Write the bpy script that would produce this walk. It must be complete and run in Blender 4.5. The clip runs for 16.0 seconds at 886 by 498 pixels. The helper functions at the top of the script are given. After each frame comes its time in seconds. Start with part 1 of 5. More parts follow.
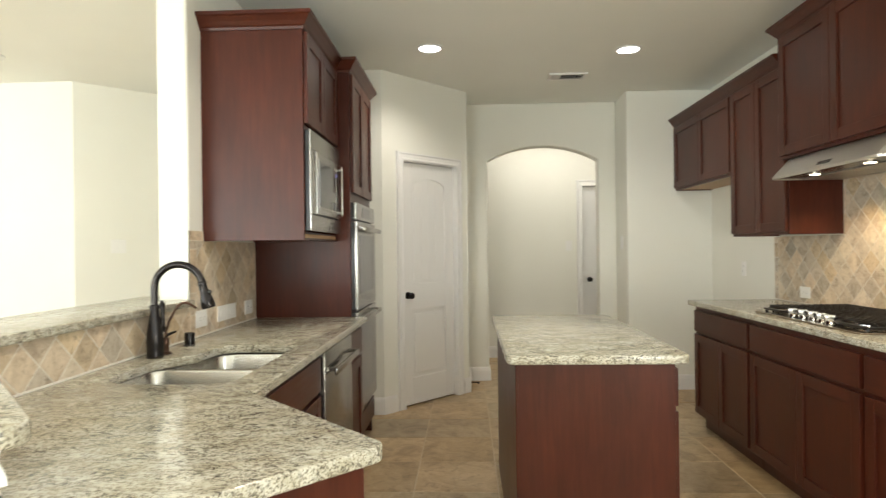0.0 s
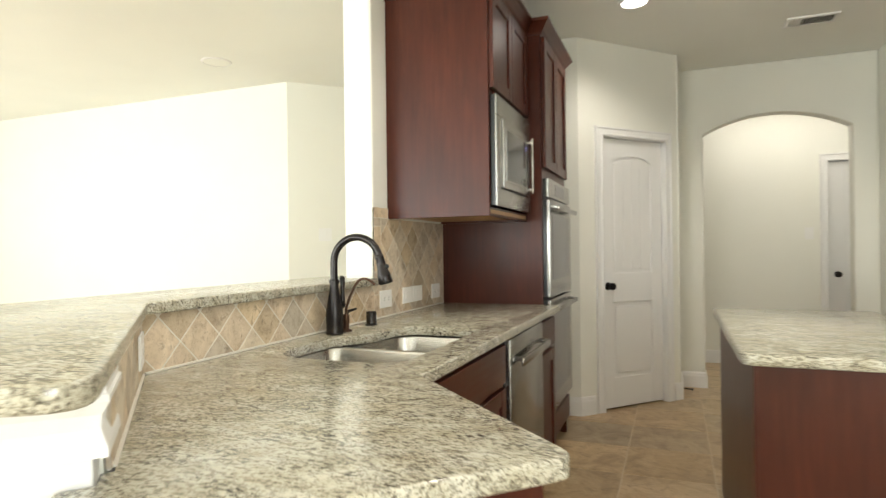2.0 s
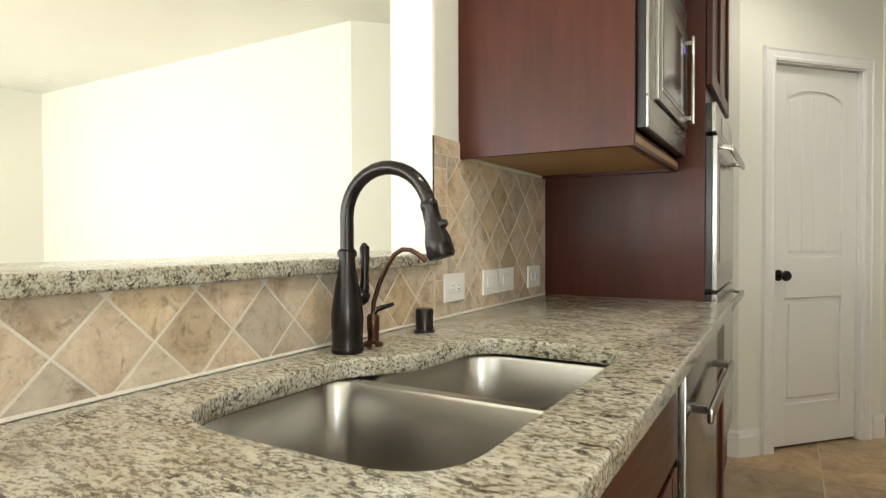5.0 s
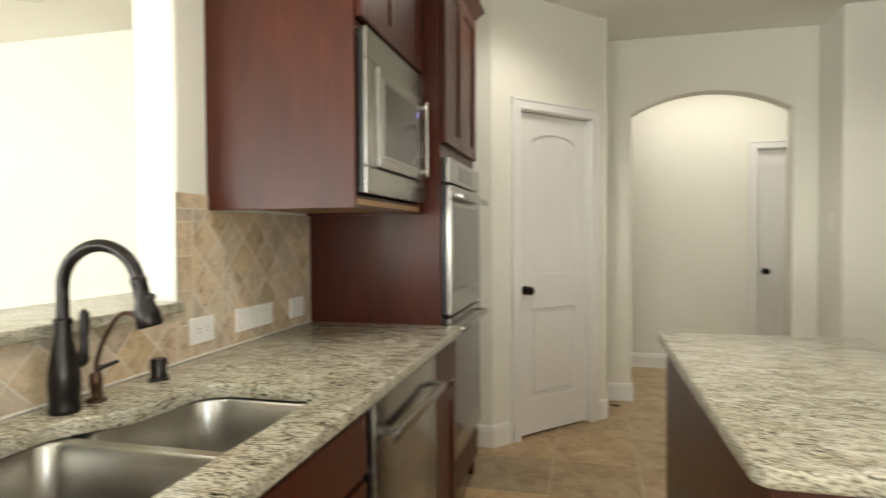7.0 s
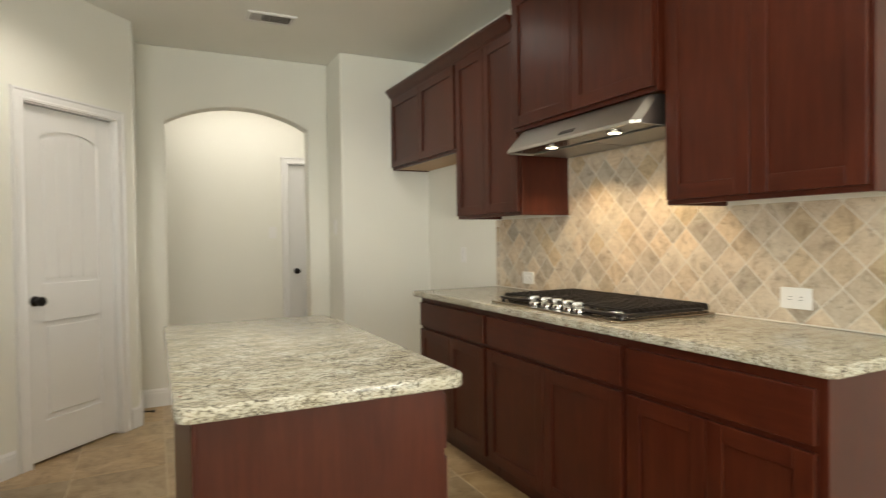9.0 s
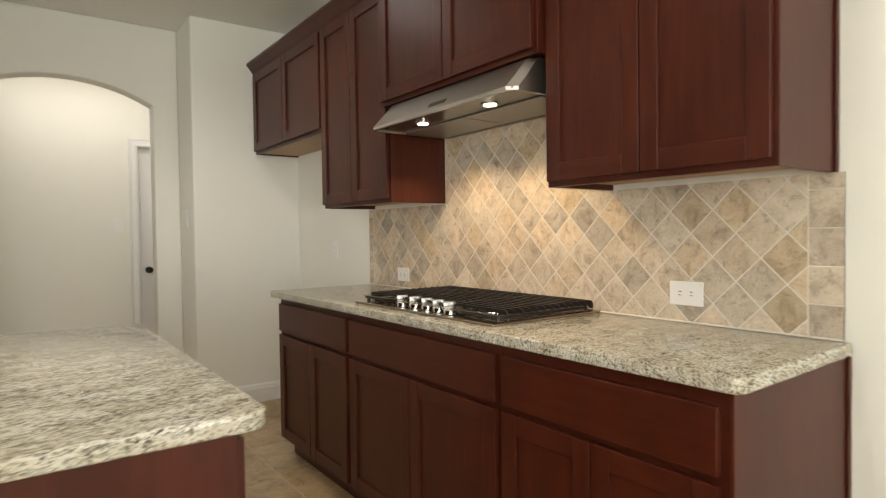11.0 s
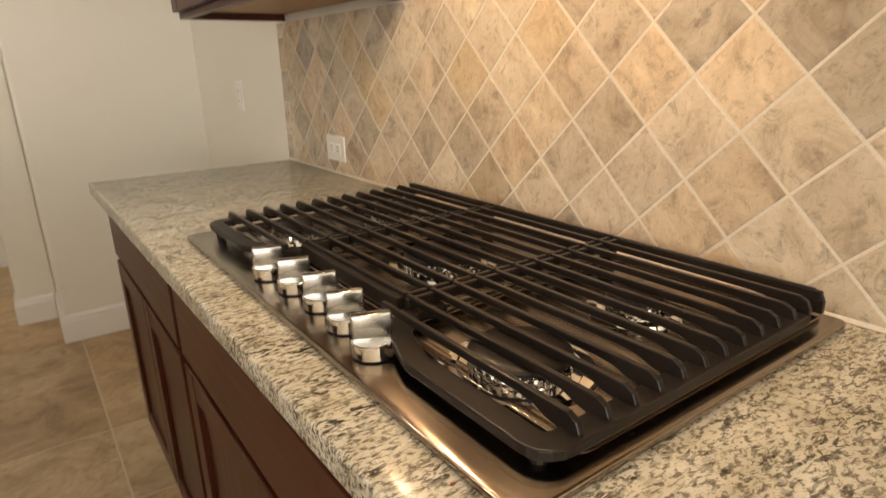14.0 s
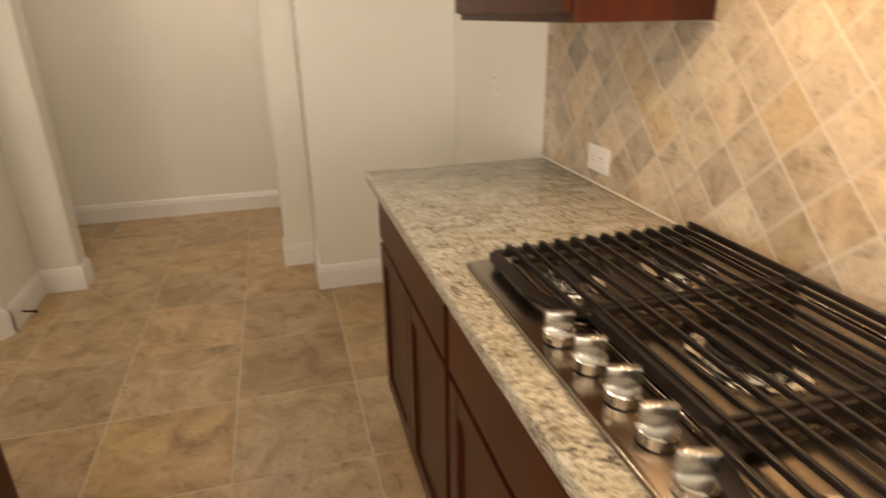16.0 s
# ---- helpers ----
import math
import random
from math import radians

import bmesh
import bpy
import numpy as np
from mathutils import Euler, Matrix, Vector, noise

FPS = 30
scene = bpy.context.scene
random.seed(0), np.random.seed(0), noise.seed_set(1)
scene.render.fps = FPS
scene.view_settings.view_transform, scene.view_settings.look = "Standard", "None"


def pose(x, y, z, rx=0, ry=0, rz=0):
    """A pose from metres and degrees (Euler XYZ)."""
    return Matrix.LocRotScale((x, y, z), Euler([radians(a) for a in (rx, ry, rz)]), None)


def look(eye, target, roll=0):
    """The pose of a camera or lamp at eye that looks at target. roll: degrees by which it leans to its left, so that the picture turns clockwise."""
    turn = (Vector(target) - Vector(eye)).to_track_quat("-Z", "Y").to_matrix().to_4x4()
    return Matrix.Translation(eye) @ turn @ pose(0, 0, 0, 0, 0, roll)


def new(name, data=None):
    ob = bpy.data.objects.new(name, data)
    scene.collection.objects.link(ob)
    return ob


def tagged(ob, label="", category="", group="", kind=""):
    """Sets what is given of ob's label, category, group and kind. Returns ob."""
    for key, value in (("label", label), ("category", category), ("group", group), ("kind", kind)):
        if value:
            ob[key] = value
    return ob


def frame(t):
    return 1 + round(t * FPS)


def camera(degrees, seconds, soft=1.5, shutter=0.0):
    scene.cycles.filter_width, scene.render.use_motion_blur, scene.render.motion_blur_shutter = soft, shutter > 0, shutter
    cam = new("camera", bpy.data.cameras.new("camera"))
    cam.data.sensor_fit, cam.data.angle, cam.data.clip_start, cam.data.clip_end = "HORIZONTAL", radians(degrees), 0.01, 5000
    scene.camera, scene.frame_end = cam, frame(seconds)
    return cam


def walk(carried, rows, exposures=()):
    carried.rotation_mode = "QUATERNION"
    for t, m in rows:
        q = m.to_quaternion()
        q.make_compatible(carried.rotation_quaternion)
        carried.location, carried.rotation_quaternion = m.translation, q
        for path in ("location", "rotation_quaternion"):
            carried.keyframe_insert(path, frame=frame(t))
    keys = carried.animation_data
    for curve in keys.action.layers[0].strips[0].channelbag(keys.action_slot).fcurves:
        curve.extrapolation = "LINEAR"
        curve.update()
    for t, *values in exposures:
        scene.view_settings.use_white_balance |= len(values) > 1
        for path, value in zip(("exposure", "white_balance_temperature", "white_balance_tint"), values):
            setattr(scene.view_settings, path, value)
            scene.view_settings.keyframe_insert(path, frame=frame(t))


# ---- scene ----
cam = camera(73.6, 16.0, soft=1.25, shutter=0.5)
PATH = [
    (0, (0.551, 0.178, 1.308), (0.472, 2.176, 1.308), -0.7),
    (0.5, (0.639, 0.073, 1.31), (0.346, 2.051, 1.315), -0.8),
    (1, (0.657, 0.019, 1.32), (0.171, 1.959, 1.326), -0.8),
    (1.5, (0.616, 0.214, 1.264), (0.015, 2.121, 1.272), -0.8),
    (2, (0.519, 0.516, 1.211), (-0.206, 2.38, 1.214), -0.7),
    (2.5, (0.327, 0.867, 1.146), (-0.467, 2.703, 1.148), -0.7),
    (3, (0.188, 1.189, 1.091), (-0.624, 3.017, 1.091), -0.8),
    (3.5, (0.064, 1.412, 1.057), (-0.798, 3.217, 1.049), -0.5),
    (6, (0.213, 1.5, 1.22), (-0.822, 3.211, 1.175), -0.3),
    (6.5, (0.329, 1.438, 1.263), (-0.453, 3.278, 1.215), -0.3),
    (7, (0.436, 1.373, 1.281), (-0.036, 3.315, 1.23), -0.3),
    (7.5, (0.552, 1.284, 1.268), (0.444, 3.28, 1.223), -0.6),
    (8, (0.623, 1.201, 1.262), (0.86, 3.186, 1.218), -0.6),
    (8.5, (0.647, 1.117, 1.255), (1.248, 3.025, 1.214), -0.7),
    (9, (0.666, 1.073, 1.252), (1.546, 2.869, 1.214), -0.8),
    (9.5, (0.689, 1.042, 1.242), (1.754, 2.734, 1.209), -0.7),
    (10, (0.709, 1.047, 1.244), (1.849, 2.689, 1.208), -0.8),
    (12.5, (1.702, 2.242, 1.129), (2.923, 3.825, 1.076), -0.4),
    (13, (1.852, 2.438, 1.114), (3.13, 3.976, 1.054), -0.6),
    (13.5, (1.95, 2.523, 1.174), (3.174, 4.076, 0.874), -1.0),
    (14, (1.996, 2.534, 1.231), (3.103, 4.087, 0.63), -1.4),
    (14.5, (2.016, 2.524, 1.277), (3.03, 4.056, 0.485), -1.8),
    (15, (2.002, 2.542, 1.308), (2.928, 4.096, 0.456), -1.9),
    (15.5, (1.959, 2.595, 1.35), (2.688, 4.254, 0.505), -1.3),
    (16, (1.899, 2.666, 1.392), (2.387, 4.458, 0.651), -0.9),
]
walk(cam, [(t, look(eye, target, roll)) for t, eye, target, roll in PATH],
     exposures=[(0, 0.0, 6150, 10), (3.5, -0.03, 6150, 10), (8.5, -0.07, 6330, 11), (10.2, -0.12, 6230, 13), (12.5, -0.22, 6450, 18), (14.5, -0.22, 7200, 21), (16, -0.08, 7450, 23)])

# ---- light ----
world = bpy.data.worlds.new("sky")
scene.world = world
world.use_nodes = True
wn = world.node_tree.nodes
sky = wn.new("ShaderNodeTexSky")
sky.sky_type = "NISHITA"
sky.sun_disc = False
sky.sun_elevation = radians(50)
sky.sun_rotation = radians(150)
wn["Background"].inputs[1].default_value = 0.12
world.node_tree.links.new(sky.outputs[0], wn["Background"].inputs[0])


def area_lamp(name, m, w, h, watts, colour, label):
    d = bpy.data.lights.new(name, "AREA")
    d.shape, d.size, d.size_y, d.energy, d.color = "RECTANGLE", w, h, watts, colour
    ob = new(name, d)
    ob.matrix_world = m
    return tagged(ob, label, "light", kind="structure")


SUN = bpy.data.lights.new("sun", "SUN")
SUN.energy, SUN.angle, SUN.color = 2.0, radians(0.5), (1.0, 0.95, 0.87)
sun_ob = new("sun", SUN)
sun_ob.matrix_world = look((4, 8, 12), (0, 0, 0))
WINDOWS = [(-6.8, -5.2), (-4.8, -2.8), (-2.2, -0.2)]
LIVING = (-0.6, 2.6)
# span of an unseen side window, added for its light
SIDE = (-2.9, -0.7)
SKYLIGHT, LAWNLIGHT = (0.89, 0.96, 1.0), (1.0, 0.995, 0.87)


def daylight(x, y, width, turn, watts):
    """Skylight through the upper half of a window, light off the lawn through the lower half."""
    area_lamp("window_skylight", pose(x, y, 1.98, 78, 0, turn), width, 0.9, watts * 0.32, SKYLIGHT, "soft daylight through a tall window")
    area_lamp("window_lawnlight", pose(x, y, 1.02, 124, 0, turn), width, 0.9, watts * 1.05, LAWNLIGHT, "soft light off the lawn through a tall window")


for (wx0, wx1), watts in zip(WINDOWS, (125, 125, 88)):
    daylight((wx0 + wx1) / 2, -3.92, wx1 - wx0, 0, watts)
daylight(-6.97, (LIVING[0] + LIVING[1]) / 2, LIVING[1] - LIVING[0], -90, 85)
# fill from the added side window, for the pantry wall and left cabinets
daylight(2.72, (SIDE[0] + SIDE[1]) / 2, SIDE[1] - SIDE[0], 90, 110)


def spot(name, p, watts, colour, angle, size, tilt=0):
    d = bpy.data.lights.new(name, "SPOT")
    d.energy, d.color, d.spot_size, d.spot_blend, d.shadow_soft_size = watts, colour, radians(angle), 0.6, size
    ob = new(name, d)
    ob.matrix_world = pose(*p, 0, tilt, 0)
    return tagged(ob, "warm downlight", "light", kind="structure")


WARM = (1.0, 0.80, 0.55)
# the two at y 2.2 are unseen, added to brighten the near cabinets
for px_, py_, pw_ in ((0.309, 4.385, 30), (1.741, 4.517, 24), (0.292, 2.2, 52), (1.72, 2.2, 22)):
    spot("downlight_beam", (px_, py_, 2.70), pw_, (1.0, 0.90, 0.76), 150, 0.06)
for y in (3.02, 3.46):
    spot("hood_beam", (2.52, y, 1.655), 9.5, (1.0, 0.72, 0.40), 135, 0.02)
area_lamp("hall_lamp", pose(1.5, 6.72, 2.70, 0, 0, 0), 1.3, 0.5, 13, (1.0, 0.91, 0.77), "hall ceiling light")


# ---- materials ----
def mat(name, rough=0.5, metal=0.0, base=(0.8, 0.8, 0.8)):
    m = bpy.data.materials.new(name)
    m.use_nodes = True
    b = m.node_tree.nodes["Principled BSDF"]
    b.inputs["Roughness"].default_value = rough
    b.inputs["Metallic"].default_value = metal
    b.inputs["Base Color"].default_value = (*base, 1)
    return m, m.node_tree.nodes, m.node_tree.links, b


def coords(n, l, scale=(1, 1, 1), rot=(0, 0, 0)):
    g = n.new("ShaderNodeNewGeometry")
    mp = n.new("ShaderNodeMapping")
    mp.inputs["Scale"].default_value = scale
    mp.inputs["Rotation"].default_value = [radians(a) for a in rot]
    l.new(g.outputs["Position"], mp.inputs["Vector"])
    return mp.outputs["Vector"]


def noise_tex(n, l, vec, scale, detail=4, rough=0.5, dist=0.0):
    t = n.new("ShaderNodeTexNoise")
    t.inputs["Scale"].default_value, t.inputs["Detail"].default_value = scale, detail
    t.inputs["Roughness"].default_value, t.inputs["Distortion"].default_value = rough, dist
    l.new(vec, t.inputs["Vector"])
    return t.outputs["Fac"]


def ramp(n, l, fac, stops):
    r = n.new("ShaderNodeValToRGB")
    els = r.color_ramp.elements
    while len(els) < len(stops):
        els.new(0.5)
    for e, (p, c) in zip(els, stops):
        e.position, e.color = p, (*c, 1)
    l.new(fac, r.inputs["Fac"])
    return r.outputs["Color"]


def mixc(n, l, fac, a, b, mode="MIX"):
    m = n.new("ShaderNodeMix")
    m.data_type, m.blend_type = "RGBA", mode
    for sock, v in ((m.inputs[0], fac), (m.inputs[6], a), (m.inputs[7], b)):
        if isinstance(v, (int, float)):
            sock.default_value = v
        elif isinstance(v, tuple):
            sock.default_value = (*v, 1)
        else:
            l.new(v, sock)
    return m.outputs[2]


def bump(n, l, b, height, strength, dist=0.002):
    u = n.new("ShaderNodeBump")
    u.inputs["Strength"].default_value, u.inputs["Distance"].default_value = strength, dist
    l.new(height, u.inputs["Height"])
    l.new(u.outputs["Normal"], b.inputs["Normal"])


def paint(name, c, rough=0.55, grain=220, strength=0.25):
    m, n, l, b = mat(name, rough)
    v = coords(n, l)
    big = noise_tex(n, l, v, 1.3, 3)
    l.new(ramp(n, l, big, [(0.3, tuple(x * 0.965 for x in c)), (0.7, c)]), b.inputs["Base Color"])
    bump(n, l, b, noise_tex(n, l, v, grain, 2), strength, 0.0012)
    return m


WALL = paint("wall_paint", (0.82, 0.81, 0.735), 0.6, 90, 0.35)
CEIL = paint("ceiling_paint", (0.88, 0.885, 0.83), 0.8, 70, 0.5)
TRIM = paint("white_trim_paint", (0.82, 0.81, 0.79), 0.32, 60, 0.05)
PLASTIC = paint("white_plastic", (0.84, 0.83, 0.80), 0.3, 40, 0.02)


def granite():
    m, n, l, b = mat("cream_granite", 0.13)
    v = coords(n, l, (0.5, 1.0, 1.0), (0, 0, 12))
    warm = ramp(n, l, noise_tex(n, l, v, 26, 6, 0.6), [(0.3, (0.42, 0.385, 0.285)), (0.5, (0.555, 0.525, 0.425)), (0.72, (0.67, 0.655, 0.57))])
    grey = ramp(n, l, noise_tex(n, l, v, 205, 5, 0.62, 0.4), [(0.50, (1, 1, 1)), (0.56, (0.52, 0.49, 0.45)), (0.63, (0.22, 0.20, 0.185))])
    c1 = mixc(n, l, 0.9, warm, grey, "MULTIPLY")
    patch = ramp(n, l, noise_tex(n, l, v, 24, 4, 0.55), [(0.36, (0, 0, 0)), (0.60, (1, 1, 1))])
    dark = ramp(n, l, noise_tex(n, l, coords(n, l, (0.42, 1.0, 1.0), (0, 0, 14)), 150, 6, 0.66, 0.7), [(0.515, (1, 1, 1)), (0.545, (0.34, 0.32, 0.30)), (0.60, (0.07, 0.064, 0.06))])
    c2 = mixc(n, l, patch, c1, mixc(n, l, 0.95, c1, dark, "MULTIPLY"))
    red = ramp(n, l, noise_tex(n, l, coords(n, l), 38, 2, 0.5), [(0.755, (0, 0, 0)), (0.775, (1, 1, 1))])
    c3 = mixc(n, l, red, c2, (0.20, 0.05, 0.035))
    l.new(c3, b.inputs["Base Color"])
    l.new(ramp(n, l, noise_tex(n, l, v, 60, 3), [(0.3, (0.11,) * 3), (0.7, (0.21,) * 3)]), b.inputs["Roughness"])
    bump(n, l, b, noise_tex(n, l, v, 140, 2), 0.05, 0.0006)
    return m


GRANITE = granite()


def cherry(name, along):
    m, n, l, b = mat(name, 0.36)
    s = {"z": (7, 7, 0.6), "y": (7, 0.6, 7), "x": (0.6, 7, 7)}[along]
    v = coords(n, l, s)
    g = noise_tex(n, l, v, 7, 6, 0.55, 0.35)
    c = ramp(n, l, g, [(0.2, (0.042, 0.0072, 0.0030)), (0.5, (0.056, 0.0108, 0.0042)), (0.8, (0.072, 0.0156, 0.0056))])
    blot = ramp(n, l, noise_tex(n, l, coords(n, l, (1, 1, 0.6)), 5, 4, 0.6), [(0.28, (0.76,) * 3), (0.72, (1.22,) * 3)])
    l.new(mixc(n, l, 1.0, c, blot, "MULTIPLY"), b.inputs["Base Color"])
    l.new(ramp(n, l, g, [(0.2, (0.30,) * 3), (0.8, (0.40,) * 3)]), b.inputs["Roughness"])
    bump(n, l, b, noise_tex(n, l, v, 22, 4), 0.03, 0.0006)
    b.inputs["Specular IOR Level"].default_value = 0.32
    return m


WOOD_Z, WOOD_Y, WOOD_X = cherry("cherry_upright", "z"), cherry("cherry_along", "y"), cherry("cherry_across", "x")
BIRCH = paint("pale_birch_ply", (0.43, 0.27, 0.135), 0.5, 40, 0.05)


def steel(name, base=(0.38, 0.367, 0.345), rough=0.24, along=(1, 60, 60)):
    m, n, l, b = mat(name, rough, 1.0, base)
    v = coords(n, l, along)
    s = noise_tex(n, l, v, 14, 4, 0.6)
    l.new(ramp(n, l, s, [(0.25, tuple(x * 0.9 for x in base)), (0.75, base)]), b.inputs["Base Color"])
    l.new(ramp(n, l, s, [(0.25, (rough * 0.8,) * 3), (0.75, (rough * 1.25,) * 3)]), b.inputs["Roughness"])
    bump(n, l, b, s, 0.012, 0.0002)
    return m


STEEL_Y = steel("brushed_steel_along", along=(60, 1, 60))
STEEL_Z = steel("brushed_steel_upright", along=(60, 60, 1))
STEEL_HOOD = steel('hood_steel', (0.60, 0.58, 0.54), 0.34, (60, 1, 60))
STEEL_SINK, sn, sl, sb = mat("sink_steel", 0.27, 1.0, (0.50, 0.485, 0.455))
sl.new(ramp(sn, sl, noise_tex(sn, sl, coords(sn, sl), 3, 2), [(0.3, (0.48, 0.465, 0.435)), (0.7, (0.52, 0.505, 0.475))]), sb.inputs["Base Color"])
STEEL_TRAY = steel("cooktop_steel", (0.37, 0.31, 0.25), 0.19, (60, 1, 60))
CHROME = mat("polished_chrome", 0.07, 1.0, (0.78, 0.76, 0.73))[0]


def plain(name, base, rough, metal=0.0, grain=120, strength=0.08):
    m, n, l, b = mat(name, rough, metal, base)
    v = coords(n, l)
    t = noise_tex(n, l, v, grain, 3)
    l.new(ramp(n, l, t, [(0.3, tuple(x * 0.8 for x in base)), (0.7, base)]), b.inputs["Base Color"])
    bump(n, l, b, t, strength, 0.0006)
    return m


BRONZE = plain("oil_rubbed_bronze", (0.030, 0.026, 0.025), 0.27, 0.7, 60)
BRONZE_LIGHT = plain("worn_bronze", (0.11, 0.06, 0.04), 0.3, 0.9, 60)
IRON = plain("cast_iron", (0.017, 0.0130, 0.0108), 0.33, 0.0, 400, 0.10)
IRON.node_tree.nodes["Principled BSDF"].inputs["Specular IOR Level"].default_value = 0.28
BLACK = plain("black_plastic", (0.012, 0.012, 0.012), 0.3)
# near-black colour standing in for shade inside a gap
SHADOWGAP = plain("painted_gap_shade", (0.01, 0.008, 0.008), 0.7)
OVEN_GLASS = plain("dark_oven_glass", (0.12, 0.118, 0.110), 0.10, 0.75, 20, 0.0)
MESH_FILTER = plain("hood_filter_mesh", (0.45, 0.43, 0.40), 0.4, 0.9, 700, 0.6)
GROUT = plain("pale_grout", (0.77, 0.725, 0.635), 0.85, 0, 500, 0.4)
FLOOR_GROUT = plain("floor_grout", (0.56, 0.46, 0.33), 0.9, 0, 400, 0.4)
GRASS = plain("lawn", (0.06, 0.11, 0.03), 0.9, 0, 30, 0.5)


def lamp_mat(name, colour, strength):
    m, n, l, b = mat(name)
    b.inputs["Emission Color"].default_value = (*colour, 1)
    b.inputs["Emission Strength"].default_value = strength
    return m


GLOW = lamp_mat("lit_lamp_lens", (1.0, 0.93, 0.82), 9.0)
GLOW_HOOD = lamp_mat("lit_hood_bulb", (1.0, 0.82, 0.55), 9.0)
DISPLAY = lamp_mat("blue_clock_display", (0.12, 0.10, 1.0), 1.6)


def travertine(name, light, mid, dark, rough, scale, spread):
    m, n, l, b = mat(name, rough)
    info = n.new("ShaderNodeObjectInfo")
    g = n.new("ShaderNodeNewGeometry")
    shift = n.new("ShaderNodeVectorMath")
    shift.operation = "SCALE"
    shift.inputs[0].default_value = (31.0, 17.0, 23.0)
    l.new(info.outputs["Random"], shift.inputs["Scale"])
    add = n.new("ShaderNodeVectorMath")
    l.new(g.outputs["Position"], add.inputs[0])
    l.new(shift.outputs[0], add.inputs[1])
    v = add.outputs[0]
    cloud = noise_tex(n, l, v, scale, 8, 0.68, 0.9)
    c = ramp(n, l, cloud, [(0.29, dark), (0.47, mid), (0.67, light)])
    vein = noise_tex(n, l, v, scale * 2.6, 8, 0.75, 0.6)
    c = mixc(n, l, ramp(n, l, vein, [(0.54, (0, 0, 0)), (0.68, (0.7,) * 3)]), c, tuple(x * 0.62 for x in dark))
    tone = ramp(n, l, info.outputs["Random"], [(0.0, (1 - spread,) * 3), (0.35, (1 - spread * 0.25, 1 - spread * 0.35, 1 - spread * 0.5)), (0.7, (1.0, 0.98, 0.95)), (1.0, (1.1, 1.08, 1.04))])
    c = mixc(n, l, 1.0, c, tone, "MULTIPLY")
    # every piece leans to ochre, sand or grey by a draw of its own
    mul = n.new("ShaderNodeMath")
    mul.operation = "MULTIPLY"
    mul.inputs[1].default_value = 13.7
    l.new(info.outputs["Random"], mul.inputs[0])
    fr = n.new("ShaderNodeMath")
    fr.operation = "FRACT"
    l.new(mul.outputs[0], fr.inputs[0])
    k = spread / 0.24
    hue = ramp(n, l, fr.outputs[0], [(0.0, (1 - 0.10 * k, 1 - 0.12 * k, 1 - 0.12 * k)), (0.3, (1.0, 1.0, 1.0)), (0.65, (1.02, 1 - 0.04 * k, 1 - 0.09 * k)), (1.0, (1 - 0.05 * k, 1 - 0.13 * k, 1 - 0.27 * k))])
    c = mixc(n, l, 1.0, c, hue, "MULTIPLY")
    grit = noise_tex(n, l, v, scale * 9, 6, 0.7, 0.4)
    c = mixc(n, l, 1.0, c, ramp(n, l, grit, [(0.30, (0.74, 0.69, 0.62)), (0.44, (1, 1, 1)), (0.68, (1.07, 1.07, 1.07))]), "MULTIPLY")
    l.new(c, b.inputs["Base Color"])
    pit = noise_tex(n, l, v, scale * 12, 3, 0.6)
    h = mixc(n, l, 0.5, ramp(n, l, pit, [(0.3, (0, 0, 0)), (0.42, (1, 1, 1))]), cloud)
    bump(n, l, b, h, 0.5, 0.0016)
    return m


TILE = travertine("tumbled_travertine", (0.70, 0.632, 0.520), (0.58, 0.503, 0.395), (0.35, 0.278, 0.205), 0.5, 12, 0.24)
FLOOR_TILE = travertine("brown_floor_tile", (0.49, 0.385, 0.245), (0.37, 0.275, 0.155), (0.21, 0.145, 0.073), 0.32, 5.5, 0.24)


# ---- builders ----
ORIGIN = {}


def thing(name, at, label, category, group="", kind=""):
    ob = new(name)
    ob.empty_display_size = 0.05
    ob.location = at
    ORIGIN[ob] = Vector(at)
    return tagged(ob, label, category, group, kind)


def part(name, bm, material, parent=None, label="", smooth=False):
    """Links a bmesh, laid out in world metres, as one mesh under a thing or part."""
    base = ORIGIN.get(parent, Vector((0, 0, 0)))
    bmesh.ops.recalc_face_normals(bm, faces=bm.faces)
    bmesh.ops.translate(bm, verts=bm.verts, vec=-base)
    me = bpy.data.meshes.new(name)
    bm.to_mesh(me)
    bm.free()
    me.materials.append(material)
    if smooth:
        me.shade_smooth()
        me.set_sharp_from_angle(angle=radians(38))
    ob = new(name, me)
    ob.parent = parent
    ORIGIN[ob] = base
    if label:
        ob["label"] = label
    return ob


def solid(name, bm, material, label, category="", kind="structure", smooth=False):
    return tagged(part(name, bm, material, None, "", smooth), label, category, "", kind)


def axes(o, u, n):
    return Vector(o), Vector(u).normalized(), Vector(n).normalized()


WORLD = axes((0, 0, 0), (1, 0, 0), (0, 1, 0))


def at(f, u, v, w):
    return f[0] + f[1] * u + f[2] * w + Vector((0, 0, v))


def box(f, u0, u1, v0, v1, w0, w1, r=0.0, bm=None, seg=2):
    """A box in a frame f: u along, v up, w out."""
    b = bmesh.new()
    vs = [b.verts.new(at(f, u, v, w)) for v in (v0, v1) for u, w in ((u0, w0), (u1, w0), (u1, w1), (u0, w1))]
    for q in ((0, 1, 2, 3), (4, 5, 6, 7), (0, 1, 5, 4), (1, 2, 6, 5), (2, 3, 7, 6), (3, 0, 4, 7)):
        b.faces.new([vs[i] for i in q])
    bmesh.ops.recalc_face_normals(b, faces=b.faces)
    if r:
        bmesh.ops.bevel(b, geom=list(b.edges), offset=r, segments=seg, affect="EDGES", profile=0.5)
    return merge(bm, b)


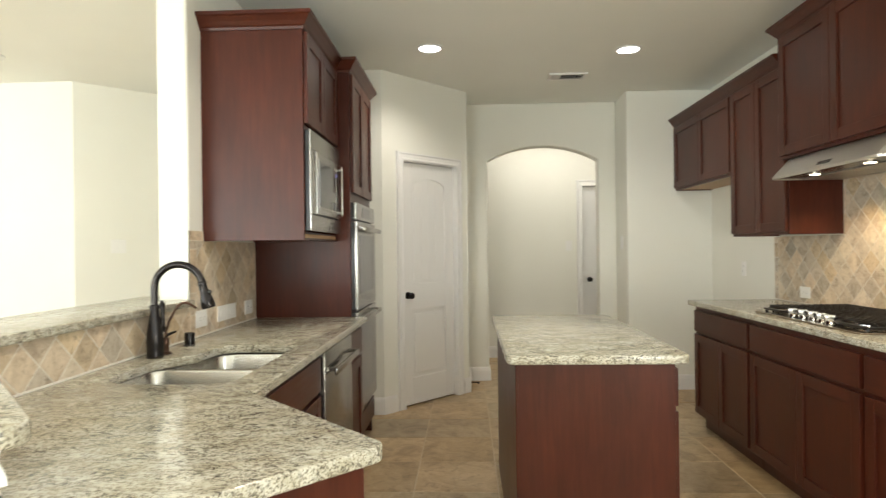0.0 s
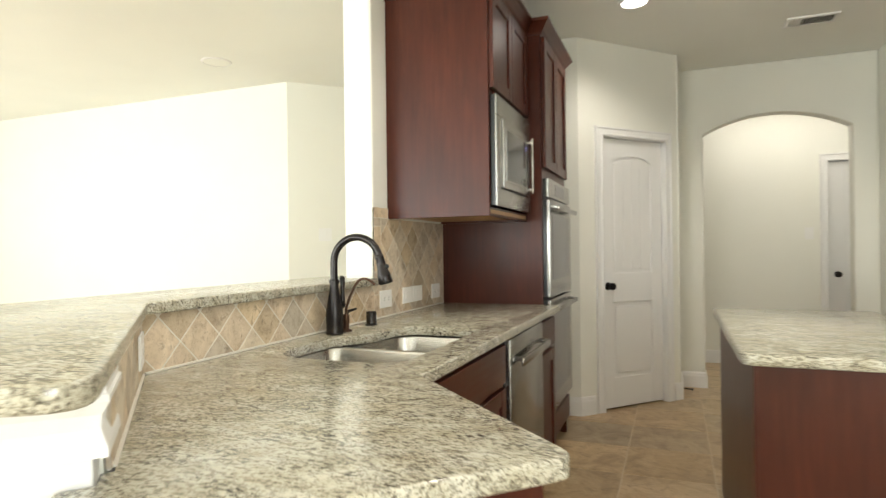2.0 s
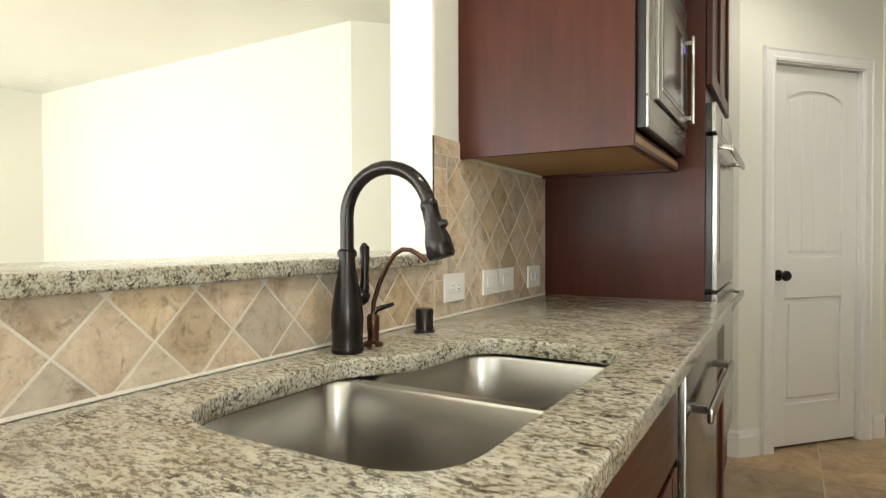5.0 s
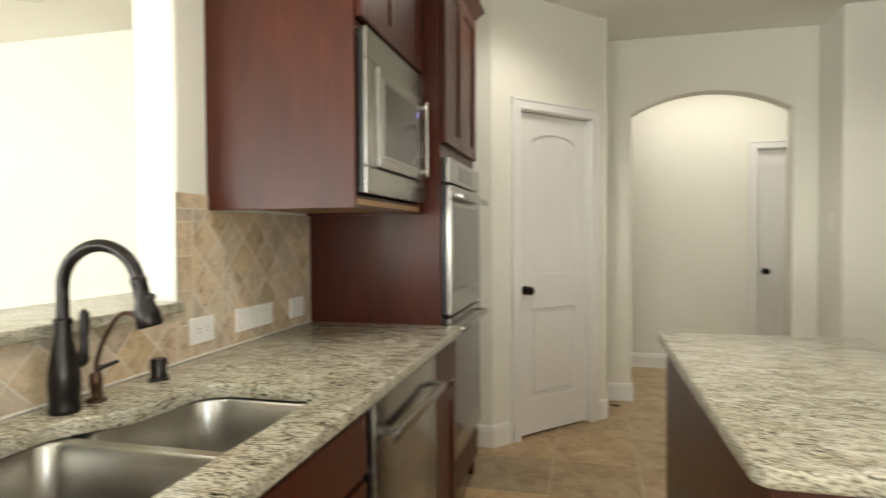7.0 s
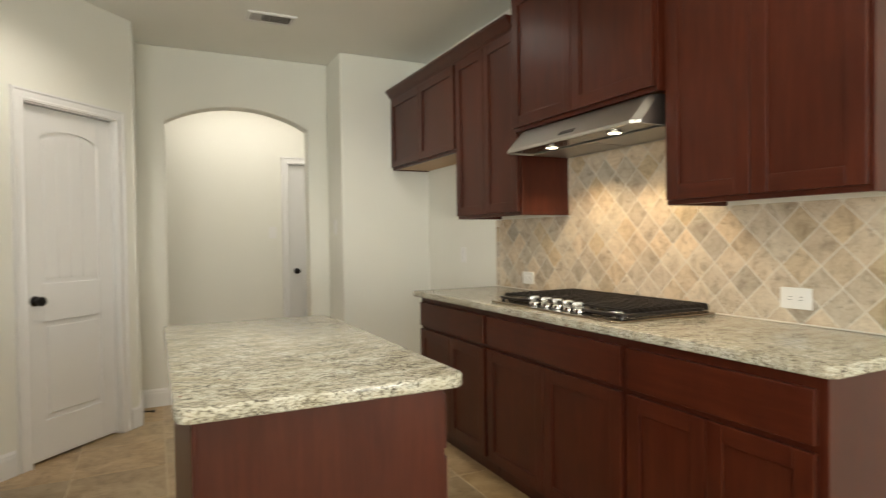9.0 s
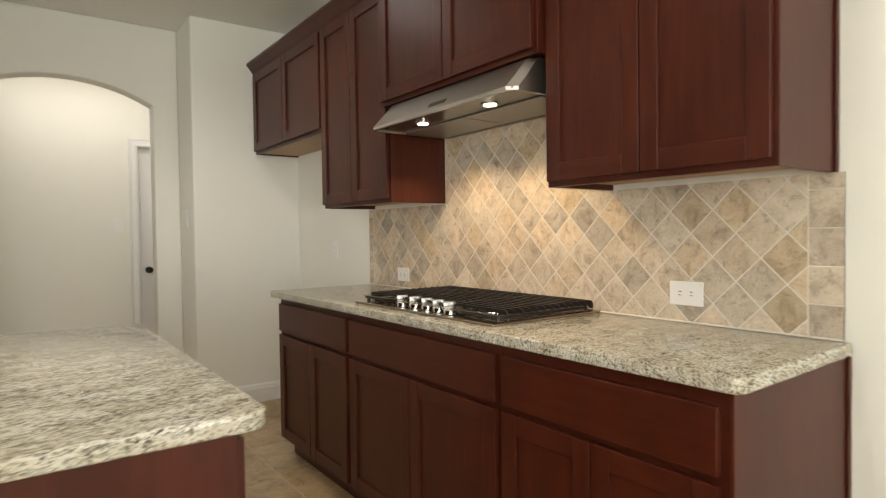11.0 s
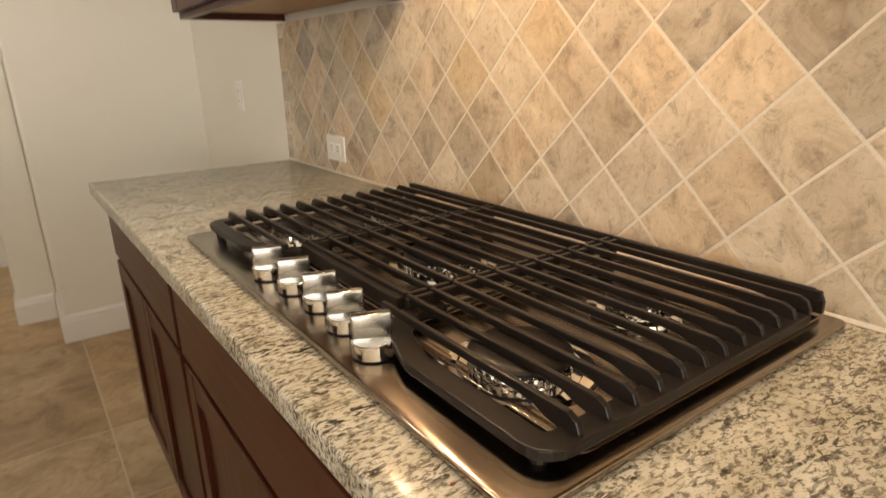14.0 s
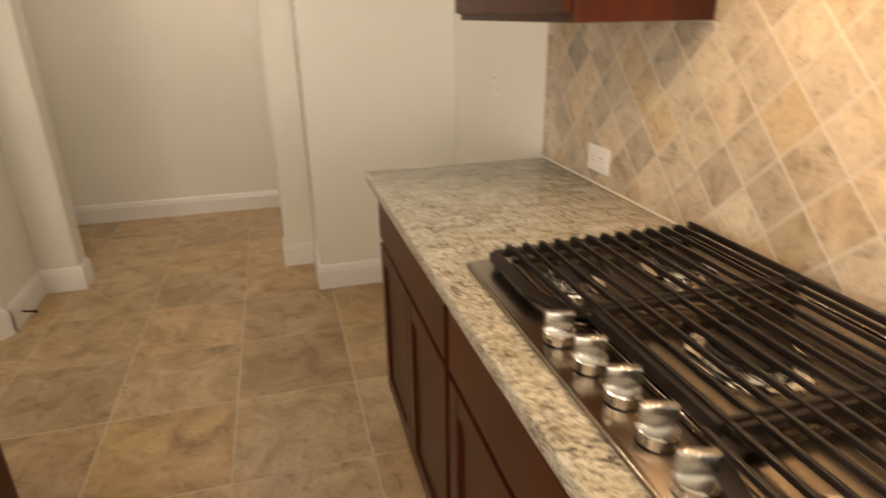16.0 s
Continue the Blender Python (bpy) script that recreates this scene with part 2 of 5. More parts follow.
def merge(bm, b):
    if bm is None:
        return b
    me = bpy.data.meshes.new("tmp")
    b.to_mesh(me)
    b.free()
    bm.from_mesh(me)
    bpy.data.meshes.remove(me)
    return bm


def block(x0, x1, y0, y1, z0, z1, r=0.0, bm=None):
    return box(WORLD, x0, x1, z0, z1, y0, y1, r, bm)


def prism(f, pts, w0, w1, bm=None, r=0.0):
    """A polygon of (u, v) points in a frame, thick from w0 to w1."""
    b = bmesh.new()
    lo = [b.verts.new(at(f, u, v, w0)) for u, v in pts]
    hi = [b.verts.new(at(f, u, v, w1)) for u, v in pts]
    b.faces.new(lo)
    b.faces.new(hi[::-1])
    k = len(pts)
    for i in range(k):
        b.faces.new((lo[i], lo[(i + 1) % k], hi[(i + 1) % k], hi[i]))
    bmesh.ops.recalc_face_normals(b, faces=b.faces)
    if r:
        bevel_sharp(b, r)
    return merge(bm, b)


def bevel_sharp(b, r, angle=0.9, seg=3):
    es = [e for e in b.edges if len(e.link_faces) == 2 and e.calc_face_angle(0) > angle]
    bmesh.ops.bevel(b, geom=es, offset=r, segments=seg, affect="EDGES", profile=0.5)


def slab(pts, z0, z1, bm=None, hole=None, r=0.0):
    """A flat slab from an outline in plan, with an optional hole."""
    b = bmesh.new()
    loops = []
    for ring in [pts] + ([hole] if hole else []):
        vs = [b.verts.new((x, y, z1)) for x, y in ring]
        loops += [b.edges.new((vs[i], vs[(i + 1) % len(vs)])) for i in range(len(vs))]
    bmesh.ops.triangle_fill(b, edges=loops, use_beauty=True)
    if len(b.faces) > 1:
        bmesh.ops.dissolve_limit(b, angle_limit=0.01, verts=b.verts, edges=b.edges) if not hole else None
    ext = bmesh.ops.extrude_face_region(b, geom=list(b.faces))
    bmesh.ops.translate(b, verts=[v for v in ext["geom"] if isinstance(v, bmesh.types.BMVert)], vec=(0, 0, z0 - z1))
    bmesh.ops.recalc_face_normals(b, faces=b.faces)
    if r:
        bevel_sharp(b, r)
    return merge(bm, b)


def round_poly(pts, rs, seg=6):
    """Rounds the corners of a plan outline; rs is one radius or one per corner."""
    out = []
    k = len(pts)
    for i, p in enumerate(pts):
        r = rs if isinstance(rs, (int, float)) else rs[i]
        p = Vector(p)
        a, c = Vector(pts[i - 1]) - p, Vector(pts[(i + 1) % k]) - p
        if r <= 0:
            out.append(tuple(p))
            continue
        half = a.angle(c) / 2
        d = min(r / math.tan(half), a.length * 0.49, c.length * 0.49)
        s, e = p + a.normalized() * d, p + c.normalized() * d
        for j in range(seg + 1):
            t = j / seg
            out.append(tuple(s * (1 - t) ** 2 + p * 2 * t * (1 - t) + e * t ** 2))
    return out


def lathe(profile, at_, axis=(0, 0, 1), seg=24, bm=None):
    """Turns (radius, height) points round an axis."""
    b = bmesh.new()
    q = Vector((0, 0, 1)).rotation_difference(Vector(axis)).to_matrix()
    rings = []
    for r, h in profile:
        if r < 1e-5:
            rings.append([b.verts.new(Vector(at_) + q @ Vector((0, 0, h)))])
        else:
            rings.append([b.verts.new(Vector(at_) + q @ Vector((r * math.cos(2 * math.pi * i / seg), r * math.sin(2 * math.pi * i / seg), h))) for i in range(seg)])
    for a, c in zip(rings, rings[1:]):
        for i in range(seg):
            j = (i + 1) % seg
            vs = [a[i % len(a)], a[j % len(a)], c[j % len(c)], c[i % len(c)]]
            vs = list(dict.fromkeys(vs))
            if len(vs) > 2:
                b.faces.new(vs)
    for ring, ok in ((rings[0], len(rings[0]) > 1), (rings[-1], len(rings[-1]) > 1)):
        if ok:
            b.faces.new(ring)
    return merge(bm, b)


def tube(points, radii, seg=14, bm=None):
    """A round bar along points, with a radius at each."""
    b = bmesh.new()
    pts = [Vector(p) for p in points]
    rings = []
    up = Vector((0.13, 0.31, 0.94))
    for i, p in enumerate(pts):
        d = (pts[min(i + 1, len(pts) - 1)] - pts[max(i - 1, 0)]).normalized()
        s = d.cross(up).normalized()
        up = s.cross(d).normalized()
        r = radii if isinstance(radii, (int, float)) else radii[i]
        rings.append([b.verts.new(p + (s * math.cos(2 * math.pi * k / seg) + up * math.sin(2 * math.pi * k / seg)) * r) for k in range(seg)])
    for a, c in zip(rings, rings[1:]):
        for k in range(seg):
            b.faces.new((a[k], a[(k + 1) % seg], c[(k + 1) % seg], c[k]))
    b.faces.new(rings[0])
    b.faces.new(rings[-1])
    return merge(bm, b)


def sweep(profile, path, bm=None, close=False):
    """Carries an (out, up) profile along a level path of (x, y, z) points, mitred at the corners; out is to the path's right."""
    b = bmesh.new()
    pts = [Vector(p) for p in path]
    rings = []
    k = len(pts)
    for i, p in enumerate(pts):
        ds = []
        if i > 0 or close:
            ds.append((p - pts[i - 1]).normalized())
        if i < k - 1 or close:
            ds.append((pts[(i + 1) % k] - p).normalized())
        ns = [Vector((d.y, -d.x, 0)) for d in ds]
        n = sum(ns, Vector()) / len(ns)
        n = n / max(n.length_squared, 0.2)
        rings.append([b.verts.new(p + n * o + Vector((0, 0, u))) for o, u in profile])
    pairs = list(zip(rings, rings[1:])) + ([(rings[-1], rings[0])] if close else [])
    m = len(profile)
    for a, c in pairs:
        for j in range(m):
            b.faces.new((a[j], a[(j + 1) % m], c[(j + 1) % m], c[j]))
    if not close:
        b.faces.new(rings[0])
        b.faces.new(rings[-1])
    return merge(bm, b)


CROWN = [(0.0, 0.0), (0.008, 0.0), (0.012, 0.012), (0.020, 0.018), (0.030, 0.034), (0.046, 0.055), (0.056, 0.062), (0.056, 0.078), (0.0, 0.078)]
BASE = [(0.0, 0.0), (0.016, 0.0), (0.016, 0.10), (0.013, 0.112), (0.013, 0.120), (0.007, 0.134), (0.0, 0.134)]
CASING = [(0.0, 0.0), (0.0, 0.020), (0.012, 0.022), (0.022, 0.016), (0.050, 0.014), (0.058, 0.019), (0.066, 0.019), (0.070, 0.0)]


def shaker_door(parent, f, u0, u1, v0, v1, w):
    """A framed door with a flat recessed panel; returns the door part."""
    s, t = 0.058, 0.02
    d = part("door", box(f, u0 + s - 0.004, u1 - s + 0.004, v0 + s - 0.004, v1 - s + 0.004, w + 0.003, w + 0.010), WOOD_Z, parent)
    for a in (u0, u1 - s):
        part("stile", box(f, a, a + s, v0, v1, w, w + t, 0.0025), WOOD_Z, d)
    for a in (v0, v1 - s):
        part("rail", box(f, u0 + s, u1 - s, a, a + s, w, w + t - 0.0008, 0.0018), WOOD_Y, d)
    return d


def drawer_front(parent, f, u0, u1, v0, v1, w, material):
    return part("drawer", box(f, u0, u1, v0, v1, w, w + 0.02, 0.003), material, parent)


# ---- structure ----
H = 2.738
XR, XL = 2.79, -0.74          # right wall face, left wall face
YA, YF, YP, YB = 6.065, 5.674, 4.86, -4.0   # arch wall, refrigerator wall, pantry return, rear wall

solid("ground", block(-60, 60, -80, 60, -0.35, -0.25), GRASS, "green lawn outside the house")
solid("floor", block(-8.2, 3.0, YB - 0.2, 8.4, -0.2, -0.0015), FLOOR_GROUT, "tan grouted floor bed under the tiles")
solid("ceiling", block(-8.2, 3.0, YB - 0.2, 8.4, H, H + 0.2), CEIL, "off-white textured ceiling")
solid("wall_right", block(XR, XR + 0.14, SIDE[1], YF, 0, H), WALL, "cream painted plaster wall behind the range counter")
solid("wall_right_rear", block(XR, XR + 0.14, YB - 0.2, SIDE[0], 0, H), WALL, "cream painted plaster wall beyond the added side window")
solid("wall_right_sill", block(XR, XR + 0.14, SIDE[0], SIDE[1], 0, 0.5), WALL, "cream wall under the added side window")
solid("wall_right_head", block(XR, XR + 0.14, SIDE[0], SIDE[1], 2.5, H), WALL, "cream wall over the added side window")
solid("wall_refrigerator", block(2.03, XR + 0.14, YF, YA + 0.14, 0, H, 0.012), WALL, "cream painted wall at the refrigerator recess")
solid("wall_hall_right", block(3.0, 3.1, YA + 0.14, 8.4, 0, H), WALL, "cream painted hall side wall")
solid("wall_hall_left", block(-0.6, -0.5, YA + 0.14, 7.36, 0, H), WALL, "cream painted hall side wall")
solid("wall_hall_back", block(-0.6, 1.93, 7.3, 7.44, 0, H), WALL, "cream painted back wall of the hall")
solid("wall_hall_back_right", block(2.71, 3.1, 7.3, 7.44, 0, H), WALL, "cream painted back wall of the hall beside the door")
solid("wall_hall_back_top", block(1.93, 2.71, 7.3, 7.44, 2.05, H), WALL, "cream painted wall over the hall door")


def arch_wall():
    x0, x1, a0, a1, s, top = 0.56, 2.03, 0.765, 1.857, 2.17, 2.315
    c = (a0 + a1) / 2
    hw, rise = (a1 - a0) / 2, top - s
    R = (hw * hw + rise * rise) / (2 * rise)
    th = math.asin(hw / R)
    arc = [(c + R * math.sin(t), top - R + R * math.cos(t)) for t in np.linspace(-th, th, 25)]
    pts = [(x0, 0), (a0, 0)] + [(float(u), float(v)) for u, v in arc] + [(a1, 0), (x1, 0), (x1, H), (x0, H)]
    f = axes((0, YA, 0), (1, 0, 0), (0, 1, 0))
    solid("wall_arch", prism(f, pts, 0, 0.14, r=0.012), WALL, "cream painted wall with a segmental arched opening", smooth=True)


arch_wall()
# pantry: short return, angled wall with the door opening, side return
PD = axes((-0.112, 4.86, 0), (0.6755, 0.7373, 0), (0.7373, -0.6755, 0))
PL = 1.005
D0, D1, DH = 0.205, 0.852, 2.05
solid("wall_pantry_return", block(XL - 0.14, -0.112, YP, YP + 0.14, 0, H), WALL, "cream painted short wall beside the oven cabinet")
bm = prism(PD, [(0, 0), (D0, 0), (D0, DH), (D1, DH), (D1, 0), (PL, 0), (PL, H), (0, H)], -0.12, 0)
solid("wall_pantry_angled", bm, WALL, "cream painted angled pantry wall with a door opening")
pe = at(PD, PL, 0, 0)
solid("wall_pantry_side", block(pe.x - 0.12, pe.x, pe.y - 0.01, YA + 0.14, 0, H), WALL, "cream painted pantry side wall")
solid("wall_pantry_back", block(XL - 0.14, pe.x - 0.12, YA, YA + 0.14, 0, H), WALL, "cream painted closing wall of the pantry")
# left wall with its free end, half wall under the bar
YE = 2.885
solid("wall_left", block(XL - 0.145, XL, YE, YA + 0.14, 0, H, 0.012), WALL, "cream painted wall carrying the microwave and ovens")
# living room beyond the bar
solid("wall_living_far", block(-7.25, -2.70, 4.97, 5.11, 0, H), WALL, "bright cream living room wall")
LV = axes((-2.70, 4.97, 0), (0.72, 0.69, 0), (0.69, -0.72, 0))
solid("wall_living_angled", box(LV, 0, 2.3, 0, H, -0.14, 0), WALL, "cream angled living room wall with a light switch")
solid("wall_living_side", block(-7.25, -7.05, LIVING[1], 4.97, 0, H), WALL, "cream living room side wall")
solid("wall_living_side_rear", block(-7.25, -7.05, YB, LIVING[0], 0, H), WALL, "cream living room side wall beyond the window")
solid("wall_living_sill", block(-7.25, -7.05, LIVING[0], LIVING[1], 0, 0.5), WALL, "cream wall under the living room window")
solid("wall_living_head", block(-7.25, -7.05, LIVING[0], LIVING[1], 2.6, H), WALL, "cream wall over the living room window")


def rear_wall():
    xs = [-7.25] + [x for w in WINDOWS for x in w] + [XR + 0.14]
    for i in range(0, len(xs), 2):
        solid("wall_rear", block(xs[i], xs[i + 1], YB - 0.14, YB, 0, H), WALL, "cream rear wall between the windows")
    for i, (a, b) in enumerate(WINDOWS):
        solid("wall_rear_sill", block(a, b, YB - 0.14, YB, 0, 0.5), WALL, "cream wall under a window")
        solid("wall_rear_head", block(a, b, YB - 0.14, YB, 2.5, H), WALL, "cream wall over a window")
        w = thing("window_%d" % (i + 1), ((a + b) / 2, YB, 0.5), "white framed rear window", "window", kind="structure")
        bm = block(a, b, YB - 0.11, YB - 0.05, 0.5, 0.55)
        block(a, b, YB - 0.11, YB - 0.05, 2.45, 2.5, bm=bm)
        for x in (a, (a + b) / 2 - 0.025, b - 0.05):
            block(x, x + 0.05, YB - 0.11, YB - 0.05, 0.55, 2.45, bm=bm)
        part("window_frame", bm, TRIM, w)
        part("window_sill", block(a - 0.04, b + 0.04, YB, YB + 0.05, 0.475, 0.498, 0.004), TRIM, w)



def side_window(name, x0, x1, sill, span, top, label):
    a, b = span
    w = thing(name, ((x0 + x1) / 2, (a + b) / 2, 0.5), label, "window", kind="structure")
    bm = block(x0, x1, a, b, 0.5, 0.55)
    block(x0, x1, a, b, top - 0.05, top, bm=bm)
    for y in (a, (a + b) / 2 - 0.025, b - 0.05):
        block(x0, x1, y, y + 0.05, 0.55, top - 0.05, bm=bm)
    part("window_frame", bm, TRIM, w)
    part("window_sill", block(sill[0], sill[1], a - 0.04, b + 0.04, 0.475, 0.498, 0.004), TRIM, w)


rear_wall()
# unseen opening in the right wall, added to let light onto the left run
side_window("window_3", XR + 0.05, XR + 0.11, (XR - 0.05, XR), SIDE, 2.5, "white framed side window, unseen, added to light the left cabinets")
side_window("window_4", -7.19, -7.13, (-7.05, -7.0), LIVING, 2.6, "wide white framed living room window")


def baseboard(path, label="white moulded baseboard"):
    solid("baseboard", sweep(BASE, path), TRIM, label)


baseboard([(XR, YB, 0), (XR, 1.96, 0)][::-1])
baseboard([(2.03, YA, 0), (2.03, YF, 0), (XR, YF, 0), (XR, 4.56, 0)])
baseboard([(1.857, YA + 0.14, 0), (1.857, YA, 0), (2.03 - 0.017, YA, 0)])
baseboard([(pe.x, pe.y, 0), (pe.x, YA, 0), (0.765, YA, 0), (0.765, YA + 0.14, 0)])
p0, p1 = at(PD, 0, 0, 0), at(PD, D0 - 0.075, 0, 0)
baseboard([(-0.5, YP, 0), (p0.x, p0.y, 0), (p1.x, p1.y, 0)])
p0, p1 = at(PD, D1 + 0.075, 0, 0), at(PD, PL, 0, 0)
baseboard([(p0.x, p0.y, 0), (p1.x, p1.y, 0), (p1.x, p1.y + 0.02, 0)])
baseboard([(-0.5, 7.3, 0), (1.865, 7.3, 0)])


def panel_door(name, f, u0, u1, height, knob_u, label, hinge_u):
    """A white two-panel door with an arched, planked upper panel, in its casing."""
    d = thing(name, at(f, u0, 0, 0), label, "door", kind="structure")
    w = -0.035
    leaf = part("leaf", box(f, u0 + 0.004, u1 - 0.004, 0.012, height - 0.004, w - 0.03, w), TRIM, d)
    a, b = u0 + 0.004, u1 - 0.004
    s = 0.105 * (b - a) / 0.6
    for e in (a, b - s):
        part("stile", box(f, e, e + s, 0.012, height - 0.004, w, w + 0.012, 0.003), TRIM, leaf)
    bm = box(f, a + s, b - s, 0.012, 0.235, w, w + 0.0115, 0.003)
    part("bottom_rail", bm, TRIM, leaf)
    part("lock_rail", box(f, a + s, b - s, 0.80, 1.02, w, w + 0.0115, 0.003), TRIM, leaf)
    m = (a + b) / 2
    hw = m - a - s

    def arc(v0, rise, k=11, shrink=0.0):
        return [(m - (hw - shrink) * math.cos(math.pi * i / (k - 1)), v0 + rise * math.sin(math.pi * i / (k - 1)) ** 1.2) for i in range(k)]

    top = [(a + s, height - 0.004)] + arc(1.845, 0.065) + [(b - s, height - 0.004)]
    part("top_rail", prism(f, top, w, w + 0.0115), TRIM, leaf)
    part("lower_panel", box(f, a + s + 0.028, b - s - 0.028, 0.263, 0.772, w, w + 0.009, 0.006), TRIM, leaf)
    k = 4
    pw = (2 * hw - 0.056) / k
    for i in range(k):
        ua, ub = a + s + 0.028 + i * pw, a + s + 0.028 + (i + 1) * pw

        def topv(u):
            return 1.818 + 0.06 * math.sin(math.acos(max(-1, min(1, (m - u) / hw)))) ** 1.2

        us = np.linspace(ua + 0.0015, ub - 0.0015, 5)
        pts = [(ua + 0.0015, 1.048), (ub - 0.0015, 1.048)] + [(float(u), topv(float(u))) for u in us[::-1]]
        part("panel_board", prism(f, pts, w, w + 0.006, r=0.0012), TRIM, leaf)
    # jamb and casing
    bm = box(f, u0 - 0.016, u0, 0, height + 0.016, -0.12, 0.002)
    box(f, u1, u1 + 0.016, 0, height + 0.016, -0.12, 0.002, bm=bm)
    box(f, u0, u1, height, height + 0.016, -0.12, 0.002, bm=bm)
    part("jamb", bm, TRIM, d)
    bm = bmesh.new()
    k = len(CASING)
    rings = []
    for u, v, su, sv in ((u0, 0, -1, 0), (u0, height, -1, 1), (u1, height, 1, 1), (u1, 0, 1, 0)):
        rings.append([bm.verts.new(at(f, u + su * (o + 0.006), v + sv * (o + 0.006), 0.001 + t)) for o, t in CASING])
    for r0, r1 in zip(rings, rings[1:]):
        for j in range(k):
            bm.faces.new((r0[j], r0[(j + 1) % k], r1[(j + 1) % k], r1[j]))
    bm.faces.new(rings[0])
    bm.faces.new(rings[-1])
    part("casing", bm, TRIM, d)
    c = at(f, knob_u, 0.925, w + 0.012)
    part("door_knob", lathe([(0.03, 0.0), (0.03, 0.005), (0.024, 0.009), (0.010, 0.012), (0.010, 0.03), (0.020, 0.036), (0.027, 0.046), (0.028, 0.056), (0.022, 0.065), (0, 0.067)], c, f[2]), BRONZE, d, "dark bronze round knob", True)
    for v in (0.22, 1.02, 1.82):
        part("hinge", box(f, hinge_u - 0.006, hinge_u + 0.006, v - 0.045, v + 0.045, w + 0.01, w + 0.024, 0.003), TRIM, d)
    return d


panel_door("door_1", PD, D0 + 0.016, D1 - 0.016, 2.034, D0 + 0.075, "closed white two-panel pantry door with dark knob", D1 - 0.016)
HD = axes((0, 7.3, 0), (1, 0, 0), (0, -1, 0))
panel_door("door_2", HD, 1.946, 2.694, 2.034, 2.018, "closed white panelled door at the end of the hall", 2.694)


# ---- tiled splashbacks ----
A = 0.0735


def clip_poly(pts, lo, hi):
    for ax, lim, sgn in ((0, lo[0], 1), (0, hi[0], -1), (1, lo[1], 1), (1, hi[1], -1)):
        out = []
        for i, p in enumerate(pts):
            q = pts[(i + 1) % len(pts)]
            ip, iq = sgn * (p[ax] - lim) >= 0, sgn * (q[ax] - lim) >= 0
            if ip:
                out.append(p)
            if ip != iq:
                t = (lim - p[ax]) / (q[ax] - p[ax])
                out.append((p[0] + t * (q[0] - p[0]), p[1] + t * (q[1] - p[1])))
        pts = out
        if len(pts) < 3:
            return []
    return pts


def area2(p):
    return abs(sum(p[i][0] * p[(i + 1) % len(p)][1] - p[(i + 1) % len(p)][0] * p[i][1] for i in range(len(p)))) / 2


rng = random.Random(7)


def tile_prism(name, parent, f, pts, t, material):
    """One stone tile with eased edges."""
    c = (sum(p[0] for p in pts) / len(pts), sum(p[1] for p in pts) / len(pts))
    ins = [(c[0] + (u - c[0]) * 0.97, c[1] + (v - c[1]) * 0.97) for u, v in pts]
    b = bmesh.new()
    tilt = [rng.uniform(-0.0006, 0.0006) for _ in range(3)]
    lo = [b.verts.new(at(f, u, v, 0.0)) for u, v in pts]
    mi = [b.verts.new(at(f, u, v, t - 0.0010)) for u, v in pts]
    hi = [b.verts.new(at(f, u, v, t + tilt[0] * 0.6)) for u, v in ins]
    k = len(pts)
    for r0, r1 in ((lo, mi), (mi, hi)):
        for i in range(k):
            b.faces.new((r0[i], r0[(i + 1) % k], r1[(i + 1) % k], r1[i]))
    b.faces.new(hi)
    return part(name, b, material, parent)


def diamonds(parent, f, u0, u1, v0, v1, ju, jv, bay=None):
    """Tiles set on the diagonal between two corners; (ju, jv) is a joint crossing.
    bay: a stretch (from, to, top) in which the tiles run on higher."""
    g = A - 0.0027
    top = max(v1, bay[2]) if bay else v1
    for i in range(int((u0 - ju) / A) - 2, int((u1 - ju) / A) + 3):
        for j in range(int((v0 - jv) / A) - 2, int((top - jv) / A) + 3):
            if (i + j) % 2 == 0:
                continue
            c = (ju + i * A, jv + j * A)
            whole = [(c[0] + g, c[1]), (c[0], c[1] + g), (c[0] - g, c[1]), (c[0], c[1] - g)]
            limits = [((u0, v0), (u1, v1))]
            if bay and bay[0] < c[0] < bay[1]:
                limits = [((bay[0] if c[1] > v1 else u0, v0), (bay[1] if c[1] > v1 else u1, bay[2]))]
                if abs(c[1] - v1) < g and (c[0] - g < bay[0] or c[0] + g > bay[1]):
                    limits = [((u0, v0), (u1, v1)), ((bay[0], v1), (bay[1], bay[2]))]
            for lo, hi in limits:
                p = clip_poly(whole, lo, hi)
                if len(p) > 2 and area2(p) > 0.00012:
                    tile_prism("tile", parent, f, p, 0.0075, TILE)


def border(parent, f, u0, u1, v0, v1, h=0.1):
    v = v0
    while v < v1 - 0.02:
        e = min(v + h - 0.003, v1)
        tile_prism("tile", parent, f, [(u0, v), (u1, v), (u1, e), (u0, e)], 0.0075, TILE)
        v += h


CZ = 0.905  # worktop height
CR = 0.917  # worktop height of the range run


def splash(name, f, u0, u1, v0, v1, label):
    ob = solid(name, box(f, u0, u1, v0, v1, 0.0006, 0.0066), GROUT, label)
    ORIGIN[ob] = Vector((0, 0, 0))
    return ob


RF = axes((XR - 0.001, 0, 0), (0, 1, 0), (-1, 0, 0))
rs = splash("splashback_right", RF, 2.00, 4.56, CZ, 1.366, "tumbled travertine splashback tiles on the diagonal")
rh = splash("splashback_hood", RF, 2.765, 3.77, 1.3665, 1.72, "tumbled travertine tiles on the diagonal behind the hood")
LF = axes((XL + 0.001, 0, 0), (0, 1, 0), (1, 0, 0))
ls = splash("splashback_left", LF, YE - 0.005, 3.735, CZ, 1.360, "tumbled travertine splashback tiles beside the sink")
lb = splash("splashback_left_edge", LF, YE - 0.005, 3.026, 1.3605, 1.408, "travertine edge tile beside the wall cabinet")


